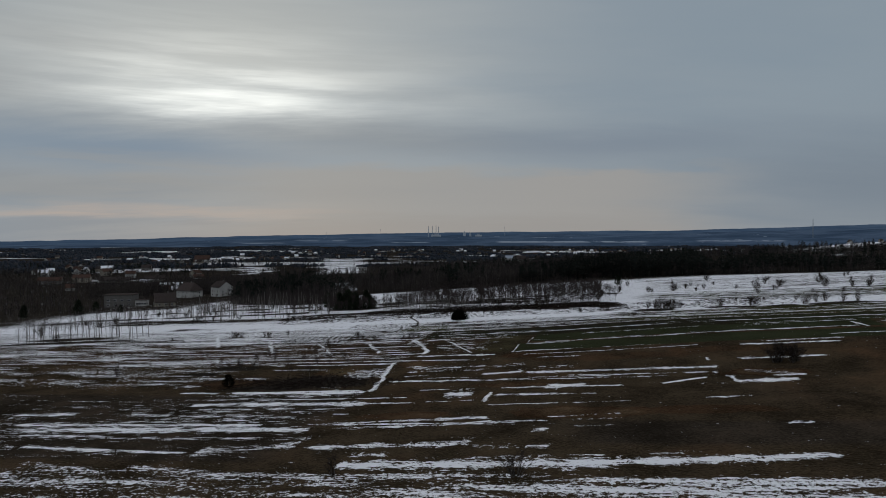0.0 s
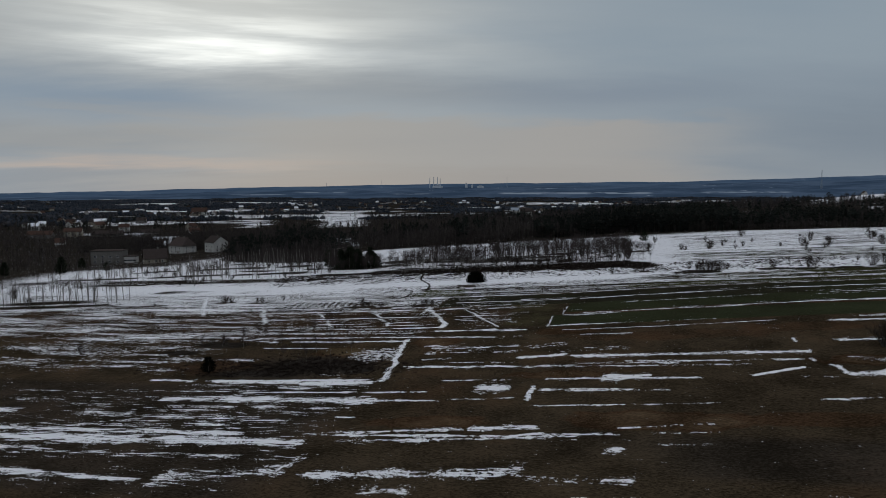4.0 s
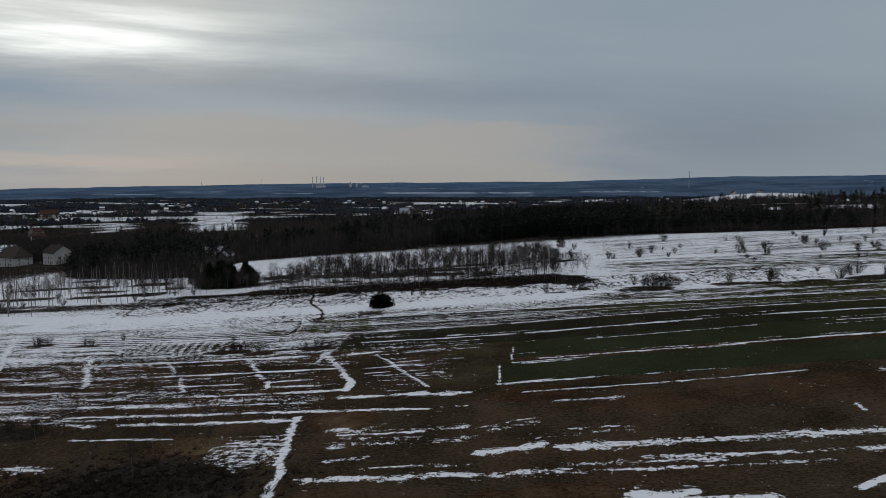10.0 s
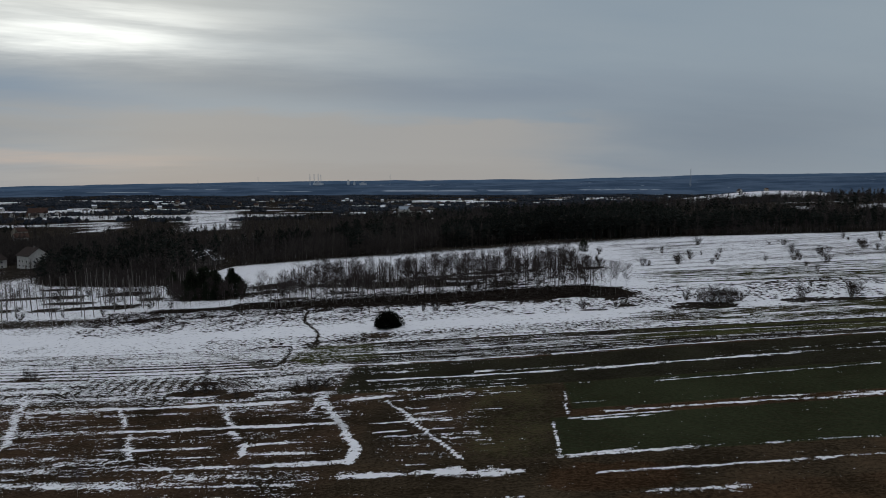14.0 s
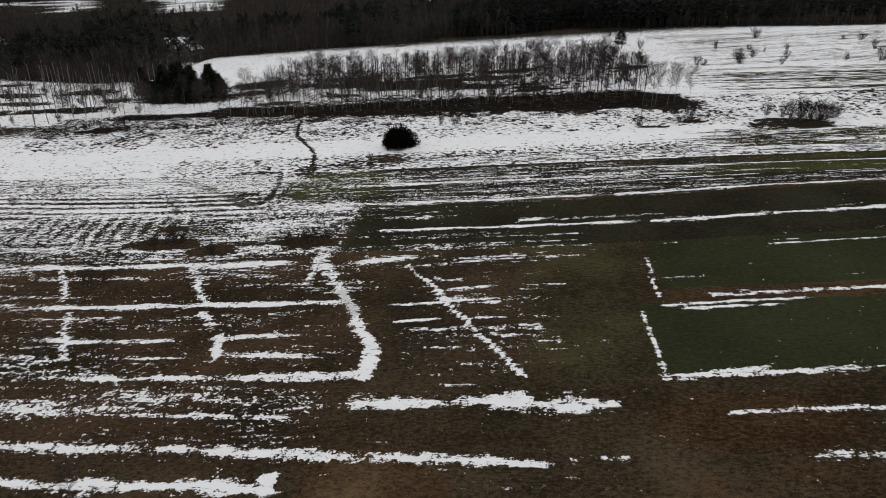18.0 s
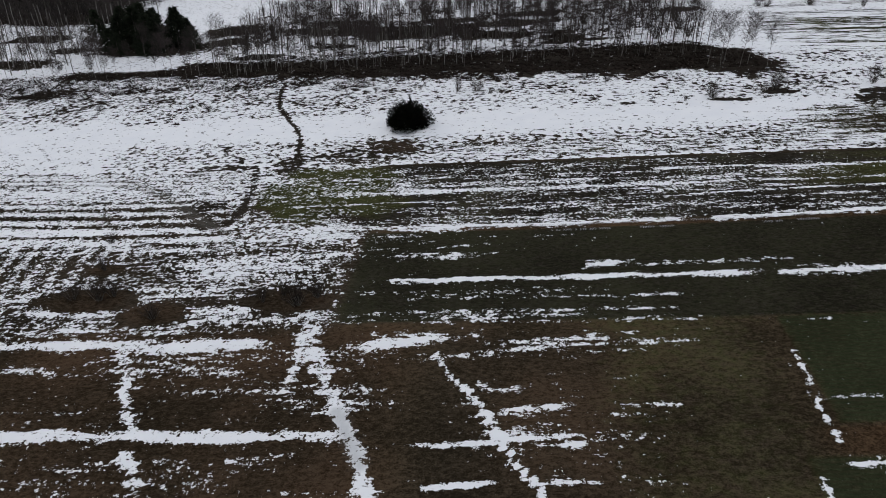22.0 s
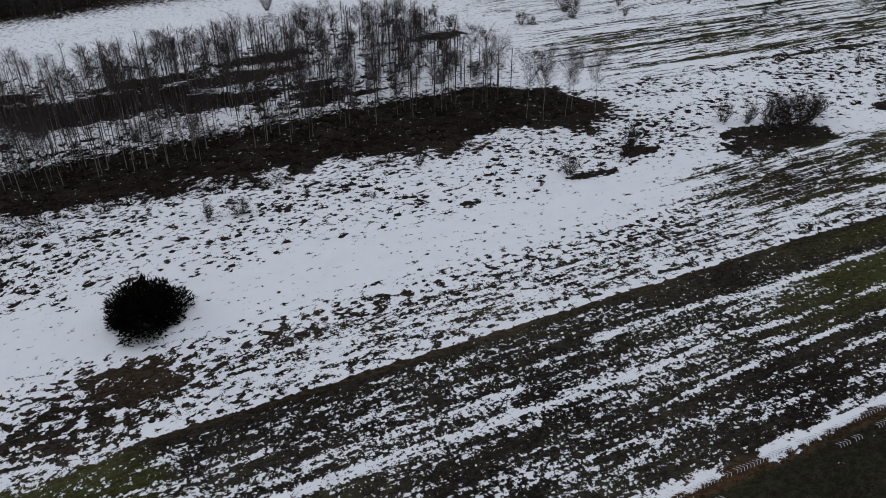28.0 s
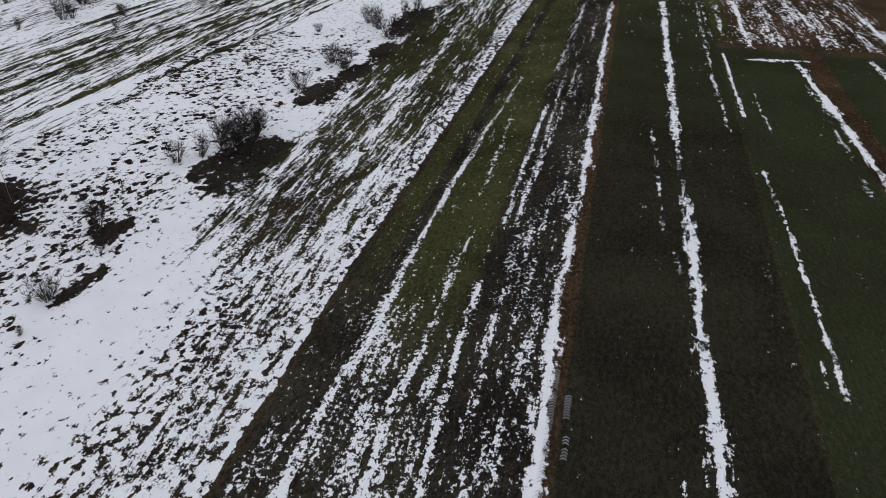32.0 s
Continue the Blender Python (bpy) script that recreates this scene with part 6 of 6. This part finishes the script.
stuff("dead_undergrowth", joined("dead_undergrowth", weeds, tall, M_RUSH), "dark dead weeds along the birch wood", "undergrowth")

# ---- tractor track ----
bars_v, bars_f = [], []
g = random.Random(9)
for row, lo, hi in ((176.12, -33, 1.0), (175.0, -25.4, -20), (175.0, -17.3, -14.3), (175.05, -6.4, -4.6), (175.2, -3.4, -1.6)):
    u = lo
    while u < hi:
        u += .22
        if g.random() < .12:
            continue
        for sgn in (-1, 1):
            a, b = (u + .16, row), (u, row + sgn * .2 * g.uniform(.8, 1.1))
            n = len(bars_v)
            for uu, vv, dz in ((a[0] - .024, a[1], .10), (a[0] + .024, a[1], .10), (b[0] + .024, b[1], .10), (b[0] - .024, b[1], .10)):
                p = ground_at(uu, vv)
                bars_v.append((p.x, p.y, p.z + dz))
            bars_f.append((n, n + 1, n + 2, n + 3) if sgn < 0 else (n + 3, n + 2, n + 1, n))
stuff("tyre_track", mesh_of("tyre_track", bars_v, bars_f, M_SLUSH), "snowy tractor tyre marks along the verge", "track")

# ---- houses ----
def gable_house(at, turn, long, wide, eave, peak, wall_mat, roof_mat, label, snowy=False, windows=True, hip=0.0, size=0.86):
    thing = root("house", at - Vector((0, 0, .3)), label, "house", "village houses", turn, size)
    a, b = long / 2, wide / 2
    v = [(-a, -b, 0), (a, -b, 0), (a, b, 0), (-a, b, 0), (-a, -b, eave), (a, -b, eave), (a, b, eave), (-a, b, eave), (-a + hip, 0, peak - .15), (a - hip, 0, peak - .15)]
    f = [(0, 1, 5, 4), (1, 2, 6, 9, 5), (2, 3, 7, 6), (3, 0, 4, 8, 7), (4, 5, 9, 8), (6, 7, 8, 9)]
    part("wall", (v, f), wall_mat, thing)
    o, t = .6, .22
    k = (peak - eave) / b
    for s in (-1, 1):
        y0, z0 = s * (b + o), eave - k * o
        top = [(-a - o, y0, z0), (a + o, y0, z0), (a + o - hip * 1.0, 0, peak), (-a - o + hip * 1.0, 0, peak)]
        rv = top + [(x, y, z + t) for x, y, z in top]
        roof = part("roof", (rv, [(0, 1, 2, 3), (7, 6, 5, 4), (0, 4, 5, 1), (1, 5, 6, 2), (2, 6, 7, 3), (3, 7, 4, 0)]), roof_mat, thing)
        if snowy:
            sv = [(x * .97, y * .97, z + t + .02) for x, y, z in top] + [(x * .97, y * .97, z + t + .14) for x, y, z in top]
            part("snow", (sv, [(0, 1, 2, 3), (7, 6, 5, 4), (0, 4, 5, 1), (1, 5, 6, 2), (2, 6, 7, 3), (3, 7, 4, 0)]), M_SNOW, roof, "thin melting snow cover")
    if hip:
        for s in (-1, 1):
            tri = [(s * (a + o), -b - o, eave - k * o), (s * (a + o), b + o, eave - k * o), (s * (a + o - hip), 0, peak)]
            part("roof", (tri + [(x, y, z + t) for x, y, z in tri], [(0, 1, 2), (5, 4, 3), (0, 3, 4, 1), (1, 4, 5, 2), (2, 5, 3, 0)]), roof_mat, thing)
    part("chimney", box(long * .12, long * .12 + .8, -.4, .4, peak - 1.2, peak + 1.1), M_BLOCK, thing)
    if windows:
        for level in range(max(1, int(eave // 2.7))):
            z = 1.1 + 2.8 * level
            for x in (-a * .6, 0, a * .6):
                for s in (-1, 1):
                    w = part("window", box(x - .65, x + .65, s * b - .05, s * b + .05, z, z + 1.35), M_FRAME, thing, "white framed window")
                    part("pane", box(x - .55, x + .55, s * (b + .05) - .01, s * (b + .05) + .01, z + .1, z + 1.25), M_GLASS, w)
            for y in (-b * .5, b * .5):
                for s in (-1, 1):
                    w = part("window", box(s * a - .05, s * a + .05, y - .6, y + .6, z, z + 1.35), M_FRAME, thing, "white framed window")
                    part("pane", box(s * (a + .05) - .01, s * (a + .05) + .01, y - .5, y + .5, z + .1, z + 1.25), M_GLASS, w)
        part("door", box(a * .28, a * .28 + 1.0, -b - .06, -b + .04, .3, 2.4), M_DOOR, thing)
    return thing


def flat_house(at, turn, long, wide, high, mat, label):
    thing = root("flat_building", at - Vector((0, 0, .3)), label, "building", "village houses", turn)
    part("wall", box(-long / 2, long / 2, -wide / 2, wide / 2, 0, high), mat, thing)
    part("roof", box(-long / 2 - .3, long / 2 + .3, -wide / 2 - .3, wide / 2 + .3, high, high + .35), M_ROOF, thing)
    for k in range(4):
        x = -long * .36 + k * long * .24
        for z in (1.2, 4.2):
            if z + 1.5 < high:
                w = part("window", box(x - .8, x + .8, -wide / 2 - .05, -wide / 2 + .05, z, z + 1.2), M_FRAME, thing)
                part("pane", box(x - .7, x + .7, -wide / 2 - .07, -wide / 2 - .05, z + .1, z + 1.1), M_GLASS, w)
    return thing


flat_house(ground_at(-300, 353), .12, 18, 11, 8.2, M_BLOCK, "bare grey flat-roofed block building by the woods")
flat_house(ground_at(-283, 351), .12, 7, 5, 4.0, M_PLASTER, "small pale flat-roofed annexe beside a grey block")
gable_house(ground_at(-259, 341), .5, 14, 10, 3.8, 9.6, M_CREAM, M_ROOF, "old cottage with a steep dark roof", False)
gable_house(ground_at(-287, 408), -.55, 17, 13, 6.6, 12.6, M_PLASTER, M_ROOF, "two-storey white house with a dark hipped roof", False, True, 2.5)
gable_house(ground_at(-257, 402), -.75, 14, 12, 8.0, 12.4, M_PLASTER, M_ROOF, "white two-storey house with a low dark gable roof", False)
gable_house(ground_at(-150, 364), .3, 11, 8, 3.2, 7.4, M_CREAM, M_ROOF_RED, "cottage with a brown roof among bare trees", True)
gable_house(ground_at(-143, 359), 1.1, 8, 6, 3.0, 5.6, M_BLOCK, M_ROOF, "low grey shed with snow on its roof", True, False)
LEFT_HOUSES = [(-378, 516, .25, 24, 12, 3.2), (-534, 582, .3, 19, 11, 6.2), (-500, 590, .15, 34, 10, 3.4), (-486, 513, .3, 9, 7, 3.4), (-602, 700, .5, 16, 10, 5.8), (-552, 559, .2, 26, 10, 4.6), (-462, 605, .4, 22, 12, 4.4), (-570, 660, .9, 12, 10, 6),
               (-440, 560, -.2, 12, 9, 4), (-520, 640, .3, 12, 10, 6), (-405, 470, .1, 12, 8, 3.4), (-350, 470, 1.0, 11, 9, 4.2), (-620, 620, .2, 13, 10, 6), (-450, 660, 1.2, 12, 10, 6), (-575, 740, .2, 13, 9, 5), (-420, 620, .6, 12, 9, 4), (-330, 455, .2, 10, 8, 3.2)]
for k, (u, v, turn, long, wide, eave) in enumerate(LEFT_HOUSES):
    gable_house(ground_at(u, v), turn, long, wide, eave, eave + 3.8, (M_PLASTER, M_CREAM, M_BLOCK)[k % 3], (M_ROOF, M_ROOF_RED)[k % 2], ("pale plastered house with snow on the roof", "cream village house with a tiled roof", "grey house among bare trees")[k % 3], k % 4 == 0)
# hamlets across the valley: bearing, distance, spread, houses
for az0, r0, da, dr, count in ((19.3, 1150, 1.2, 40, 7), (14, 1350, 4, 160, 16), (10, 1700, 5, 250, 14), (-7, 1060, 1.6, 60, 9), (-9, 1500, 4, 160, 16), (-12, 2000, 5, 200, 14), (2, 1900, 6, 260, 16), (25, 1300, 5, 220, 12), (-22, 2200, 6, 200, 10), (30, 950, 4, 150, 8), (-33, 1900, 6, 300, 6)):
    for k in range(count):
        az, r = rng.gauss(az0, da * .6), rng.gauss(r0, dr * .6)
        gable_house(polar(az, r) + Vector((0, 0, .6)), rng.uniform(-.6, .6) + (1.57 if k % 3 == 0 else 0), rng.uniform(10, 16), rng.uniform(8, 11), rng.uniform(4, 6.5), rng.uniform(8, 11), (M_PLASTER, M_CREAM, M_PLASTER)[k % 3], (M_ROOF, M_ROOF_RED)[k % 2],
                    ("distant white house in the valley", "distant cream house in the valley", "distant white house with a snowy roof")[k % 3], k % 3 == 2, False, 0.0, 0.66)
gable_house(polar(-7.0, 1010), .2, 18, 12, 8, 13, M_PLASTER, M_ROOF, "large white gabled house across the valley", False, True, 0.0, 1.0)
gable_house(polar(-6.2, 1075), .1, 16, 11, 9, 13, M_PLASTER, M_STEEL_HAZED, "pale house with a bluish metal roof", False, False, 0.0, 1.0)
gable_house(polar(19.6, 1130), .3, 22, 12, 7, 13, M_PLASTER, M_ROOF_RED, "white house with a brown-red tiled roof", False, False, 0.0, 1.0)
